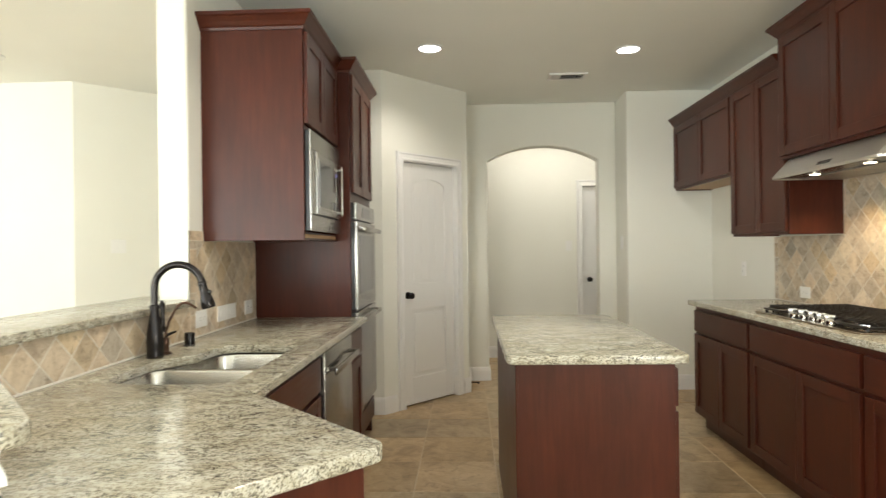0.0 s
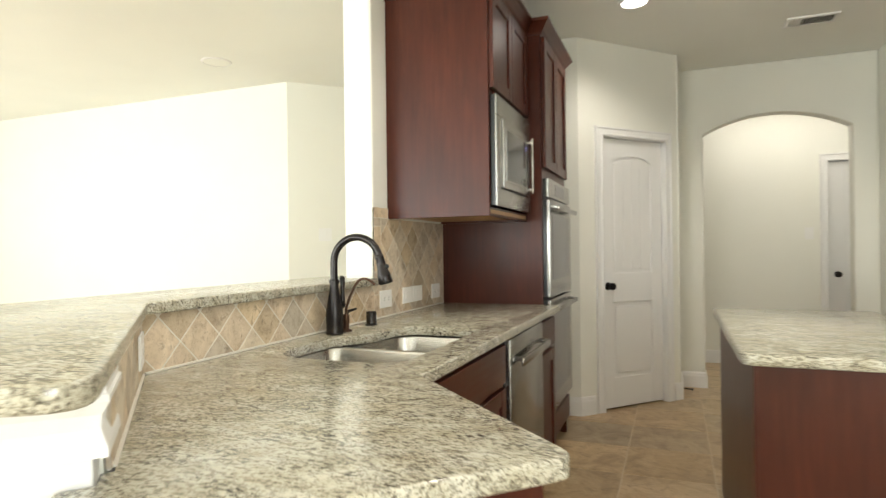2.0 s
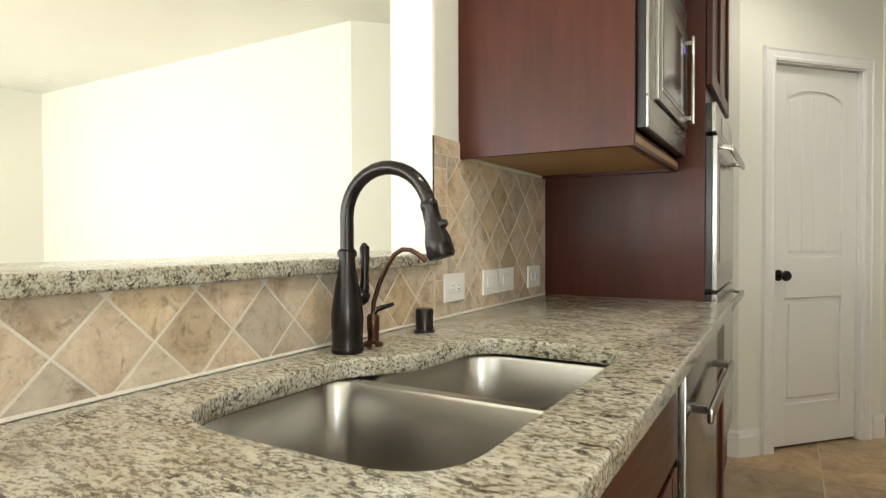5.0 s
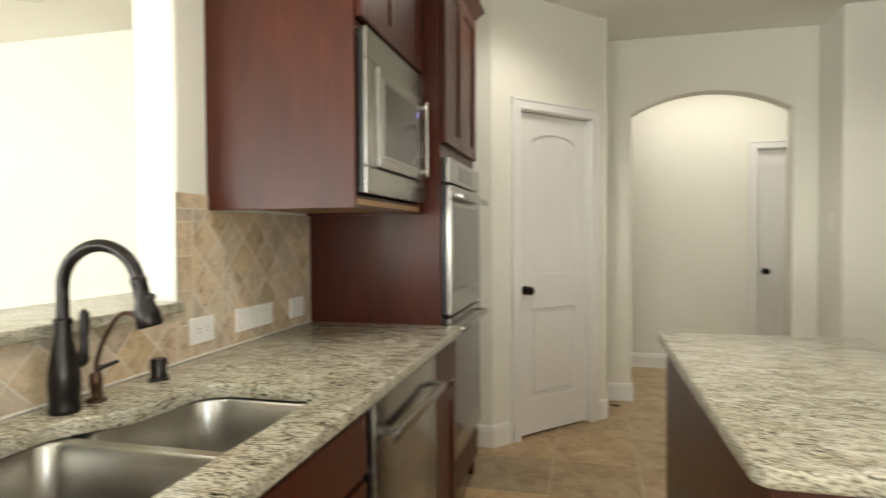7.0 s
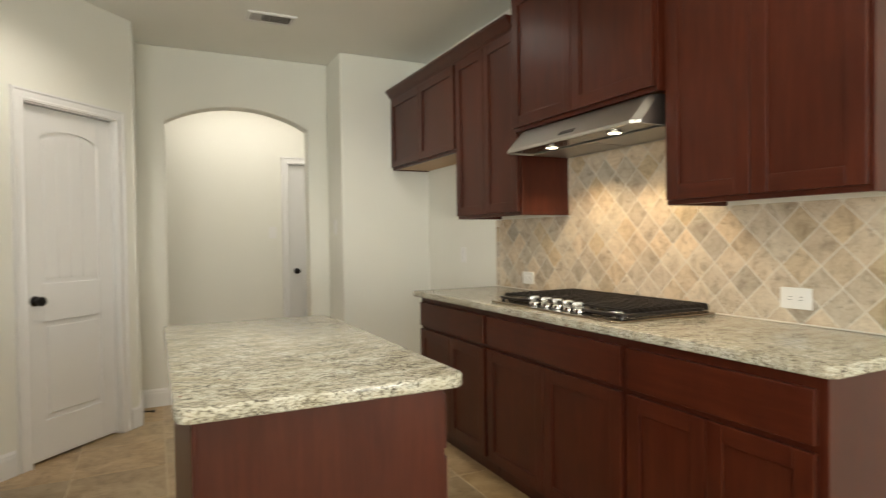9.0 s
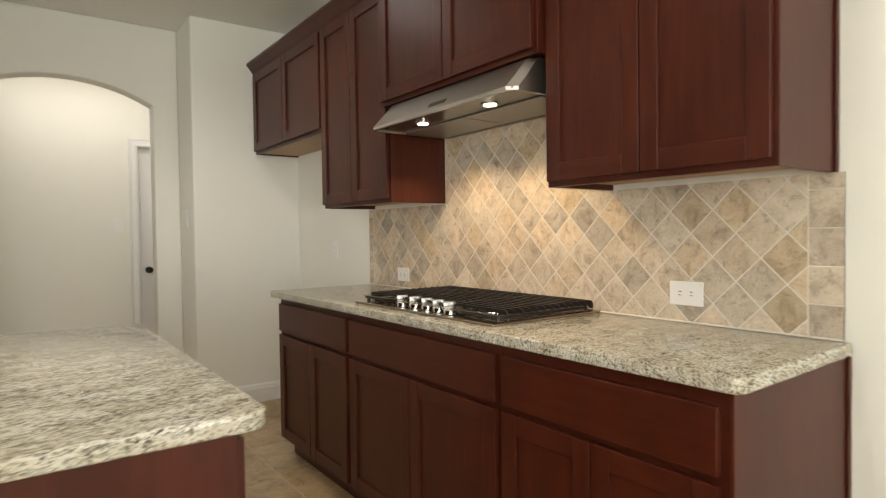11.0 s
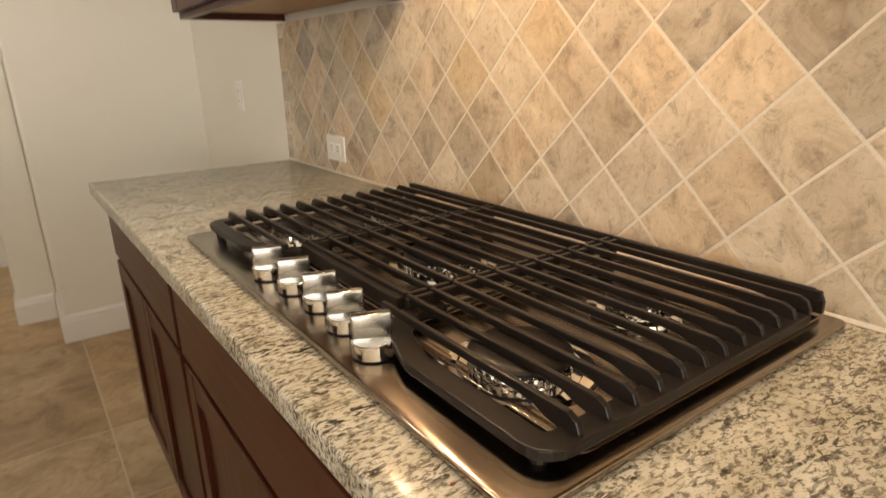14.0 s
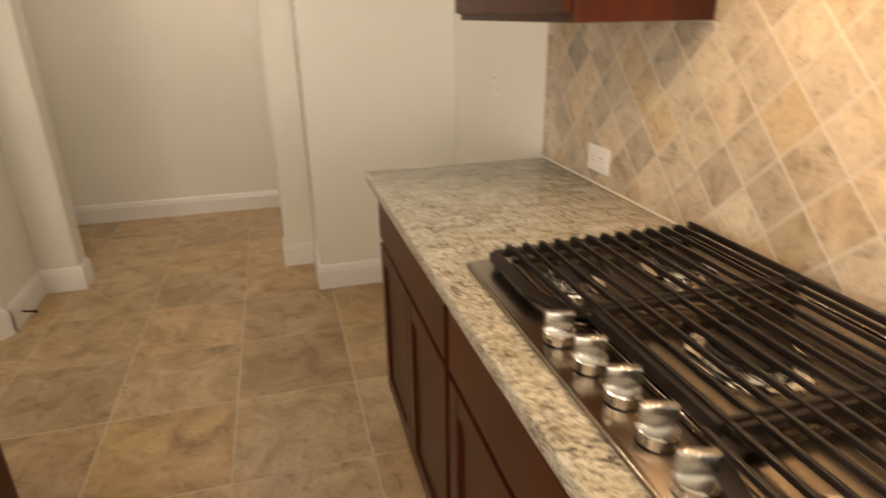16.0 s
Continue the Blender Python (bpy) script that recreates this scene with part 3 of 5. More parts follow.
# ---- bar: half wall, tiled face, raised top ----
N45, D45 = Vector((0.7071, 0.7071, 0)), Vector((0.7071, -0.7071, 0))
NS = 0.63     # tiled face of the diagonal half wall


def nd(n, d):
    v = N45 * n + D45 * d
    return (v.x, v.y)


DE = -0.955     # end of the diagonal half wall
KINK = (XL + 0.003, NS / 0.7071 - (XL + 0.003))
BARZ = 1.087
hw_ = 0.13
inner = (XL - hw_, (NS - hw_) / 0.7071 - (XL - hw_))
solid("half_wall", slab([(XL, YE), (XL, KINK[1]), nd(NS - 0.003, DE), nd(NS - hw_, DE), inner, (XL - hw_, YE)], 0, BARZ - 0.032), WALL, "cream painted half wall under the raised bar")
bt = round_poly([(XL + 0.03, YE + 0.0), (XL + 0.03, (NS + 0.02) / 0.7071 - (XL + 0.03)), nd(NS + 0.02, -0.66), (-0.36, 0.72), (-1.08, 1.46), (-1.08, YE + 0.22), (XL - 0.152, YE + 0.22), (XL - 0.152, YE)], [0, 0.02, 0.05, 0.05, 0.03, 0, 0, 0])
tagged(part("bar_counter", slab(bt, BARZ - 0.031, BARZ, r=0.006), GRANITE, smooth=True), "raised cream speckled granite breakfast bar counter", "bar counter")
DF = axes((KINK[0], KINK[1], 0), D45, N45)
dl = (Vector((*nd(NS, DE), 0)) - Vector((*KINK, 0))).length
db = splash("splashback_bar_angled", DF, 0, dl, CZ, BARZ - 0.032, "diagonal travertine tiles on the angled bar face")
bs = splash("splashback_bar", LF, KINK[1], YE - 0.006, CZ, BARZ - 0.032, "diagonal travertine tiles under the bar top")


def bar_post():
    """The white trimmed end of the half wall."""
    c = nd(0.555, -0.965)
    ob = thing("bar_end_post", (c[0], c[1], 0), "white painted trimmed end post under the bar", "post")
    f = axes((c[0], c[1], 0), D45, N45)
    h = 0.066
    part("shaft", box(f, -0.06, 0.06, 0.0, BARZ - 0.033, -h, h, 0.003), TRIM, ob)
    prof = [(0.0, 0.0), (0.020, 0.0), (0.019, 0.014), (0.010, 0.036), (0.012, 0.055), (0.022, 0.073), (0.022, 0.082), (0.018, 0.084), (0.018, 0.105), (0.0, 0.105)]
    ring = [at(f, u, BARZ - 0.142, w) for u, w in ((0.06, -h), (0.06, h), (-0.06, h), (-0.06, -h))]
    part("cap_moulding", sweep(prof, ring, close=True), TRIM, ob, "splayed white cap moulding")
    ring = [at(f, u, 0, w) for u, w in ((0.06, -h), (0.06, h), (-0.06, h), (-0.06, -h))]
    part("plinth", sweep(BASE, ring, close=True), TRIM, ob)


bar_post()

# ---- left run: worktop, sink, cabinets ----
CX = -0.06
NF = 1.265
SINK = round_poly([(-0.175, 1.955), (-0.172, 2.69), (-0.50, 2.69), (-0.515, 2.46), (-0.605, 2.34), (-0.615, 1.955)], [0.10, 0.075, 0.09, 0.06, 0.08, 0.16], 8)
wt = round_poly([(CX, 3.734), (CX, NF / 0.7071 - CX), nd(NF, -0.72), nd(0.575, -0.72), nd(0.575, -0.903), nd(0.6225, -0.903), nd(0.6225, -0.9535), nd(NS + 0.009, -0.9535), (KINK[0] + 0.009, (NS + 0.009) / 0.7071 - KINK[0] - 0.009), (KINK[0] + 0.009, 3.734)], [0, 0.01, 0.04, 0.03, 0.02, 0, 0, 0, 0, 0])
tagged(part("sink_worktop", slab(wt, CZ - 0.035, CZ, hole=SINK, r=0.005), GRANITE, smooth=True), "cream speckled granite worktop with a cut-out sink", "countertop")


def bowl(parent, ring, z0, depth, name):
    c = Vector((sum(p[0] for p in ring) / len(ring), sum(p[1] for p in ring) / len(ring)))
    b = bmesh.new()
    rows = []
    for k, dz in ((1.13, 0.0), (1.0, 0.0), (0.985, -0.006), (0.955, -depth + 0.05), (0.93, -depth + 0.02), (0.86, -depth), (0.2, -depth - 0.006), (0.16, -depth - 0.006)):
        rows.append([b.verts.new((c.x + (p[0] - c.x) * k, c.y + (p[1] - c.y) * k, z0 + dz)) for p in ring])
    n = len(ring)
    for r0, r1 in zip(rows, rows[1:]):
        for i in range(n):
            b.faces.new((r0[i], r0[(i + 1) % n], r1[(i + 1) % n], r1[i]))
    b.faces.new(rows[-1])
    ob = part(name, b, STEEL_SINK, parent, smooth=True)
    part("drain", lathe([(0.055, 0.004), (0.045, 0.006), (0.04, 0.002), (0.012, -0.002), (0, 0)], (c.x, c.y, z0 - depth), seg=20), CHROME, ob, "round steel drain", True)
    return ob


def sink():
    s = thing("kitchen_sink", (-0.38, 2.3, 0.70), "undermounted double-bowl stainless steel sink", "sink")
    near = round_poly([(-0.165, 1.945), (-0.165, 2.335), (-0.625, 2.335), (-0.635, 1.945)], [0.09, 0.06, 0.06, 0.15], 7)
    far = round_poly([(-0.165, 2.355), (-0.165, 2.70), (-0.52, 2.70), (-0.60, 2.355)], [0.06, 0.08, 0.09, 0.07], 7)
    bowl(s, near, CZ - 0.037, 0.22, "large_bowl")
    bowl(s, far, CZ - 0.042, 0.19, "small_bowl")


sink()


def faucet():
    x, y = -0.645, 2.40
    f = thing("kitchen_faucet", (x, y, CZ), "oil-rubbed bronze gooseneck pull-down faucet on the worktop", "faucet")
    part("body", lathe([(0.030, 0), (0.0315, 0.003), (0.0315, 0.010), (0.0300, 0.018), (0.0305, 0.04), (0.0318, 0.065), (0.0300, 0.09), (0.0245, 0.125), (0.0185, 0.155), (0.0160, 0.175), (0.0160, 0.187), (0.019, 0.188), (0.019, 0.198), (0.0145, 0.203), (0, 0.203)], (x, y, CZ)), BRONZE, f, "vase-shaped bronze body", True)
    dx, dy = 0.998, 0.06
    R = 0.092
    cz = CZ + 0.264
    pts = [(x, y, CZ + 0.20), (x, y, CZ + 0.25)]
    for i in range(0, 15):
        a = math.pi - i * (math.pi * 0.95) / 14
        pts.append((x + dx * (R + R * math.cos(a)), y + dy * (R + R * math.cos(a)), cz + R * math.sin(a)))
    part("spout", tube(pts, 0.0135, 18), BRONZE, f, "curved bronze gooseneck", True)
    e, g = Vector(pts[-1]), (Vector(pts[-1]) - Vector(pts[-2])).normalized()
    part("spray_head", lathe([(0.0145, -0.012), (0.0165, -0.008), (0.0165, 0.0), (0.0155, 0.004), (0.017, 0.035), (0.024, 0.06), (0.026, 0.088), (0.023, 0.094), (0.018, 0.092), (0, 0.092)], e, g), BRONZE, f, "flared bronze spray head", True)
    part("spray_button", lathe([(0.009, 0.0), (0.009, 0.02), (0.006, 0.026), (0, 0.026)], e + g * 0.035, Vector((dx, dy, 0.25)), 12), BLACK, f, "", True)
    hx, hy = x + 0.012, y + 0.034
    part("handle_base", lathe([(0.0, -0.004), (0.013, 0.0), (0.0165, 0.012), (0.0165, 0.020), (0.012, 0.030), (0, 0.034)], (x + 0.004, y + 0.022, CZ + 0.098), (0.1, 0.9, 0.45), 18), BRONZE, f, "", True)
    part("handle", tube([(x + 0.006, y + 0.042, CZ + 0.108), (x + 0.007, y + 0.046, CZ + 0.128), (x + 0.007, y + 0.047, CZ + 0.155), (x + 0.006, y + 0.049, CZ + 0.185), (x + 0.002, y + 0.053, CZ + 0.204), (x - 0.002, y + 0.056, CZ + 0.212)], [0.012, 0.0095, 0.0075, 0.0095, 0.0105, 0.005], 14), BRONZE, f, "slim bronze lever handle", True)


faucet()


def filter_tap():
    x, y = -0.648, 2.487
    f = thing("filter_tap", (x, y, CZ), "small bronze drinking-water tap beside the faucet", "faucet")
    part("body", lathe([(0.022, 0), (0.022, 0.006), (0.012, 0.011), (0.012, 0.03), (0.0135, 0.033), (0.0135, 0.06), (0.009, 0.066), (0, 0.066)], (x, y, CZ), seg=20), BRONZE_LIGHT, f, "", True)
    pts = [(x, y, CZ + 0.06), (x + 0.002, y, CZ + 0.09), (x + 0.014, y + 0.004, CZ + 0.13), (x + 0.032, y + 0.010, CZ + 0.170), (x + 0.046, y + 0.014, CZ + 0.190), (x + 0.062, y + 0.018, CZ + 0.200), (x + 0.080, y + 0.022, CZ + 0.199), (x + 0.096, y + 0.026, CZ + 0.190), (x + 0.112, y + 0.030, CZ + 0.176)]
    part("spout", tube(pts, 0.0052, 10), BRONZE_LIGHT, f, "thin curved bronze spout", True)
    part("lever", tube([(x, y, CZ + 0.066), (x + 0.004, y + 0.01, CZ + 0.075), (x + 0.02, y + 0.045, CZ + 0.083)], [0.007, 0.006, 0.004], 10), BRONZE, f, "", True)


filter_tap()


def air_switch():
    x, y = -0.648, 2.69
    f = thing("disposal_air_gap", (x, y, CZ), "dark bronze air-gap cap on the worktop", "air gap")
    part("cap", lathe([(0.0215, 0), (0.0215, 0.052), (0.019, 0.056), (0, 0.057)], (x, y, CZ)), BRONZE, f, "", True)
    part("collar", lathe([(0.025, 0), (0.025, 0.004), (0.022, 0.006)], (x, y, CZ)), BLACK, f, "", True)
    ff = axes((x, y, CZ), (-0.5, 0.86, 0), (0.86, 0.5, 0))
    part("slot", box(ff, -0.004, 0.004, 0.016, 0.04, 0.019, 0.0222), PLASTIC, f)


air_switch()

LC = axes((0, 0, 0), (0, 1, 0), (1, 0, 0))   # fronts that face the aisle from the left
FX = -0.105


def base_body(t, x0, x1, y0, y1, kick_face, top=CZ):
    """A carcase with a recessed toe kick on the side named by kick_face (+1 or -1)."""
    part("carcase", block(x0, x1, y0, y1, 0.10, top - 0.036), WOOD_Z, t)
    k = 0.06
    part("toe_kick", block(x0 + (k if kick_face < 0 else 0.002), x1 - (k if kick_face > 0 else 0.002), y0 + 0.002, y1 - 0.002, 0.0, 0.0995), WOOD_Y, t)


KY = NF / 0.7071 - CX - 0.02   # inside corner of the fronts


def sink_cabinet():
    t = thing("sink_base_cabinet", (-0.4, 2.3, 0), "dark cherry sink base cabinet under the worktop", "cabinet")
    bm = block(-0.715, FX, 1.86, 2.738, 0.10, 0.66)
    block(-0.13, FX, 1.86, 2.738, 0.66, CZ - 0.036, bm=bm)
    part("carcase", bm, WOOD_Z, t)
    part("toe_kick", block(-0.70, FX - 0.06, 1.87, 2.736, 0, 0.0995), WOOD_Y, t)
    drawer_front(t, LC, 1.88, 2.715, 0.70, 0.845, FX + 0.001, WOOD_Y)
    m = (1.88 + 2.715) / 2
    shaker_door(t, LC, 1.88, m - 0.002, 0.115, 0.68, FX + 0.001)
    shaker_door(t, LC, m + 0.002, 2.715, 0.115, 0.68, FX + 0.001)


sink_cabinet()


def dishwasher():
    t = thing("dishwasher", (-0.4, 3.04, 0), "stainless steel dishwasher built in under the worktop", "dishwasher")
    y0, y1 = 2.745, 3.355
    part("tub", block(-0.70, FX, y0, y1, 0.08, CZ - 0.037), BLACK, t)
    d = part("door", box(LC, y0 + 0.003, y1 - 0.003, 0.11, CZ - 0.045, FX, FX + 0.032, 0.004), STEEL_Z, t, "brushed steel door", True)
    part("toe_kick", block(-0.69, FX - 0.05, y0 + 0.003, y1 - 0.003, 0.0, 0.0795), BLACK, t)
    h = part("handle", box(LC, y0 + 0.035, y1 - 0.035, 0.752, 0.786, FX + 0.066, FX + 0.078, 0.005), STEEL_Y, d, "brushed steel bar handle", True)
    for y in (y0 + 0.05, y1 - 0.068):
        part("handle_post", box(LC, y, y + 0.018, 0.768, 0.787, FX + 0.030, FX + 0.064, 0.003), STEEL_Y, d)


dishwasher()


def filler_cabinet():
    t = thing("narrow_base_cabinet", (-0.4, 3.53, 0), "narrow dark cherry base cabinet with one drawer", "cabinet")
    y0, y1 = 3.36, 3.733
    base_body(t, -0.715, FX, y0, y1, 1)
    drawer_front(t, LC, y0 + 0.012, y1 - 0.012, 0.70, 0.845, FX + 0.001, WOOD_Y)
    shaker_door(t, LC, y0 + 0.012, y1 - 0.012, 0.115, 0.68, FX + 0.001)


filler_cabinet()


def peninsula_cabinet():
    t = thing("peninsula_base_cabinet", (*nd(0.98, -1.0), 0), "dark cherry angled base cabinet under the peninsula", "cabinet")
    a, b = NS + 0.015, NF - 0.04
    pts = [nd(a, -1.40), nd(b, -1.28), nd(b, -0.765), nd(a, -0.765)]
    part("carcase", slab(pts, 0.10, CZ - 0.036), WOOD_Z, t)
    part("toe_kick", slab([nd(a + 0.01, -1.38), nd(b - 0.06, -1.28), nd(b - 0.06, -0.78), nd(a + 0.01, -0.78)], 0, 0.0995), WOOD_Y, t)
    f = axes((*nd(b, 0), 0), -D45, N45)
    shaker_door(t, f, 0.785, 1.25, 0.115, 0.845, 0.0)
    e = axes((*nd(0, -0.765), 0), N45, D45)
    part("end_panel", box(e, a + 0.002, b - 0.002, 0.0, CZ - 0.037, 0.001, 0.014, 0.002), WOOD_Z, t, "plain cherry end panel")


peninsula_cabinet()


def crown(parent, path):
    return part("crown_moulding", sweep(CROWN, path), WOOD_Y, parent)


def microwave_cabinet():
    y0, y1, x1, z0, z1 = 3.028, 3.733, -0.235, 1.360, 2.39
    t = thing("microwave_cabinet", (-0.48, 3.37, z0), "cherry wall cabinet with doors over a built-in microwave", "cabinet")
    for y in (y0, y1 - 0.018):
        part("side_panel", block(XL + 0.002, x1, y, y + 0.018, z0, z1, 0.0015), WOOD_Z, t)
    bm = block(XL + 0.002, x1, y0 + 0.018, y1 - 0.018, z0 + 0.012, z0 + 0.03)
    part("bottom_panel", bm, BIRCH, t, "pale plywood underside")
    part("shelf", block(XL + 0.002, x1 - 0.001, y0 + 0.018, y1 - 0.018, 1.905, 1.925), WOOD_Y, t)
    part("top_panel", block(XL + 0.002, x1 - 0.001, y0 + 0.018, y1 - 0.018, z1 - 0.02, z1 - 0.001), WOOD_Y, t)
    part("face_rail", block(x1 - 0.02, x1 - 0.0005, y0 + 0.018, y1 - 0.018, z0, z0 + 0.04), WOOD_Y, t)
    m = (y0 + y1) / 2
    shaker_door(t, LC, y0 + 0.012, m - 0.002, 1.93, z1 - 0.012, x1 + 0.001)
    shaker_door(t, LC, m + 0.002, y1 - 0.012, 1.93, z1 - 0.012, x1 + 0.001)
    crown(t, [(XL + 0.002, y0, z1 - 0.004), (x1, y0, z1 - 0.004), (x1, y1, z1 - 0.004)][::1])
    return t


microwave_cabinet()


def microwave():
    y0, y1, z0, z1, x = 3.050, 3.712, 1.405, 1.905, -0.235
    t = thing("microwave_oven", (-0.45, 3.37, z0), "stainless steel built-in microwave with dark window", "microwave")
    part("casing", block(XL + 0.03, x - 0.002, y0 + 0.02, y1 - 0.02, z0 + 0.02, z1 - 0.02), BLACK, t)
    part("backing", box(LC, y0 + 0.003, y1 - 0.003, z0 + 0.003, z1 - 0.003, x + 0.001, x + 0.020), BLACK, t, "black return of the trim frame")
    for za, zb in ((z0, z0 + 0.082), (z1 - 0.092, z1)):
        part("trim_rail", box(LC, y0, y1, za, zb, x + 0.0205, x + 0.030, 0.003), STEEL_Y, t)
    for ya, yb in ((y0, y0 + 0.085), (y1 - 0.055, y1)):
        part("trim_stile", box(LC, ya, yb, z0 + 0.0825, z1 - 0.0925, x + 0.0205, x + 0.030, 0.003), STEEL_Z, t)
    da, db, dz0, dz1 = y0 + 0.088, y1 - 0.058, z0 + 0.086, z1 - 0.096
    d = part("door", box(LC, da, db, dz0, dz1, x + 0.0205, x + 0.040, 0.004), STEEL_Z, t, "steel microwave door")
    part("window_bead", box(LC, da + 0.034, db - 0.060, dz0 + 0.030, dz1 - 0.034, x + 0.036, x + 0.0425, 0.003), STEEL_Y, d)
    part("window", box(LC, da + 0.046, db - 0.072, dz0 + 0.042, dz1 - 0.046, x + 0.040, x + 0.0435, 0.001), OVEN_GLASS, d, "dark glass window")
    part("control_strip", box(LC, db - 0.068, db - 0.062, dz0 + 0.042, dz1 - 0.046, x + 0.040, x + 0.0436), BLACK, d)
    for i in range(3):
        u = db - 0.112 + i * 0.010
        bm = bmesh.new()
        for v in (0.0, 0.008, 0.016):
            box(LC, u, u + 0.006, dz1 - 0.084 + v - 0.0008, dz1 - 0.084 + v + 0.0008, x + 0.0436, x + 0.0441, bm=bm)
        part("display_digit", bm, DISPLAY, d, "lit blue clock digit")
    part("handle", box(LC, db - 0.032, db - 0.014, dz0 + 0.012, dz1 - 0.012, x + 0.054, x + 0.065, 0.004), STEEL_Z, d, "upright steel bar handle", True)
    for z in (dz0 + 0.026, dz1 - 0.042):
        part("handle_post", box(LC, db - 0.030, db - 0.016, z, z + 0.016, x + 0.039, x + 0.055, 0.002), STEEL_Z, d)


microwave()
TX = -0.15


def oven_tower():
    y0, y1, z1 = 3.745, 4.46, 2.39
    t = thing("oven_cabinet", (-0.43, 4.08, 0), "tall dark cherry oven cabinet with upper doors", "cabinet")
    for y in (y0, y1 - 0.02):
        part("side_panel", block(XL + 0.002, TX, y, y + 0.02, 0.0, z1, 0.0015), WOOD_Z, t)
    for za, zb in ((1.60, z1 - 0.001), (0.10, 0.27)):
        part("face_rail", block(TX - 0.02, TX - 0.0005, y0 + 0.02, y1 - 0.02, za, zb), WOOD_Y, t)
    part("back_panel", block(XL + 0.002, XL + 0.012, y0 + 0.02, y1 - 0.02, 0.0, z1), WOOD_Z, t)
    part("toe_kick", block(TX - 0.08, TX - 0.06, y0 + 0.02, y1 - 0.02, 0.0, 0.0995), WOOD_Y, t)
    m = (y0 + y1) / 2
    shaker_door(t, LC, y0 + 0.014, m - 0.002, 1.66, z1 - 0.012, TX + 0.001)
    shaker_door(t, LC, m + 0.002, y1 - 0.014, 1.66, z1 - 0.012, TX + 0.001)
    drawer_front(t, LC, y0 + 0.014, y1 - 0.014, 0.115, 0.255, TX + 0.001, WOOD_Y)
    crown(t, [(-0.235 - 0.0, y0, z1 - 0.004), (TX, y0, z1 - 0.004), (TX, y1, z1 - 0.004), (XL + 0.06, y1, z1 - 0.004)])


oven_tower()


def double_oven():
    y0, y1 = 3.757, 4.448
    t = thing("double_wall_oven", (-0.4, 4.08, 0.28), "stainless steel double wall oven built into the tall cabinet", "oven")
    part("casing", block(XL + 0.05, TX - 0.001, y0 + 0.012, y1 - 0.012, 0.28, 1.60), BLACK, t)
    panel = part("control_panel", box(LC, y0, y1, 1.495, 1.60, TX + 0.018, TX + 0.034, 0.003), STEEL_Y, t, "steel control panel")
    part("panel_core", box(LC, y0 + 0.003, y1 - 0.003, 1.497, 1.598, TX + 0.0005, TX + 0.0175), BLACK, panel)
    part("display", box(LC, y0 + 0.20, y1 - 0.20, 1.515, 1.580, TX + 0.032, TX + 0.0352), OVEN_GLASS, panel)
    for z0, z1 in ((0.94, 1.485), (0.30, 0.93)):
        d = part("oven_door", box(LC, y0, y1, z0, z1, TX + 0.020, TX + 0.040, 0.004), STEEL_Y, t, "steel oven door with dark window")
        part("door_core", box(LC, y0 + 0.004, y1 - 0.004, z0 + 0.004, z1 - 0.004, TX + 0.0005, TX + 0.0195), BLACK, d, "black door core")
        part("window", box(LC, y0 + 0.065, y1 - 0.065, z0 + 0.095, z1 - 0.085, TX + 0.036, TX + 0.0415, 0.001), OVEN_GLASS, d, "dark glass oven window")
        part("handle", box(LC, y0 + 0.03, y1 - 0.03, z1 - 0.062, z1 - 0.034, TX + 0.074, TX + 0.088, 0.005), STEEL_Y, d, "flat curved steel bar handle", True)
        for y in (y0 + 0.03, y1 - 0.054):
            f = axes((0, y, 0), (1, 0, 0), (0, 1, 0))
            pts = [(TX + 0.039, z1 - 0.030), (TX + 0.060, z1 - 0.032), (TX + 0.080, z1 - 0.040), (TX + 0.080, z1 - 0.056), (TX + 0.058, z1 - 0.048), (TX + 0.039, z1 - 0.046)]
            part("handle_post", prism(f, pts, 0, 0.024, r=0.002), STEEL_Y, d, "", True)


double_oven()

# ---- island ----


def island():
    x0, x1, y0, y1 = 0.742, 1.350, 2.445, 3.73
    t = thing("kitchen_island", ((x0 + x1) / 2, (y0 + y1) / 2, 0), "dark cherry island cabinet with plain end panels", "kitchen island")
    part("carcase", block(x0, x1 - 0.022, y0, y1, 0.10, CZ - 0.0365), WOOD_Z, t)
    part("end_panel", block(x0 - 0.002, x1 - 0.02, y0 - 0.012, y0 - 0.001, 0.0, CZ - 0.037, 0.002), WOOD_Z, t, "plain cherry end panel")
    part("end_panel", block(x0 - 0.002, x1 - 0.02, y1 + 0.001, y1 + 0.012, 0.0, CZ - 0.037, 0.002), WOOD_Z, t, "plain cherry end panel")
    part("back_panel", block(x0 - 0.012, x0 - 0.001, y0 - 0.012, y1 + 0.012, 0.0, CZ - 0.0375, 0.002), WOOD_Z, t, "plain cherry back panel")
    part("toe_kick", block(x0, x1 - 0.09, y0, y1, 0, 0.0995), WOOD_Y, t)
    n = 3
    w = (y1 - y0) / n
    for i in range(n):
        a, b = y0 + i * w + 0.012, y0 + (i + 1) * w - 0.012
        drawer_front(t, LC, a, b, 0.70, 0.845, x1 - 0.021, WOOD_Y)
        shaker_door(t, LC, a, b, 0.115, 0.68, x1 - 0.021)


island()
it = round_poly([(0.697, 2.402), (1.382, 2.402), (1.382, 3.765), (0.697, 3.765)], 0.045)
tagged(part("island_worktop", slab(it, CZ - 0.036, CZ, r=0.007), GRANITE, smooth=True), "cream speckled granite island worktop with eased corners", "countertop")

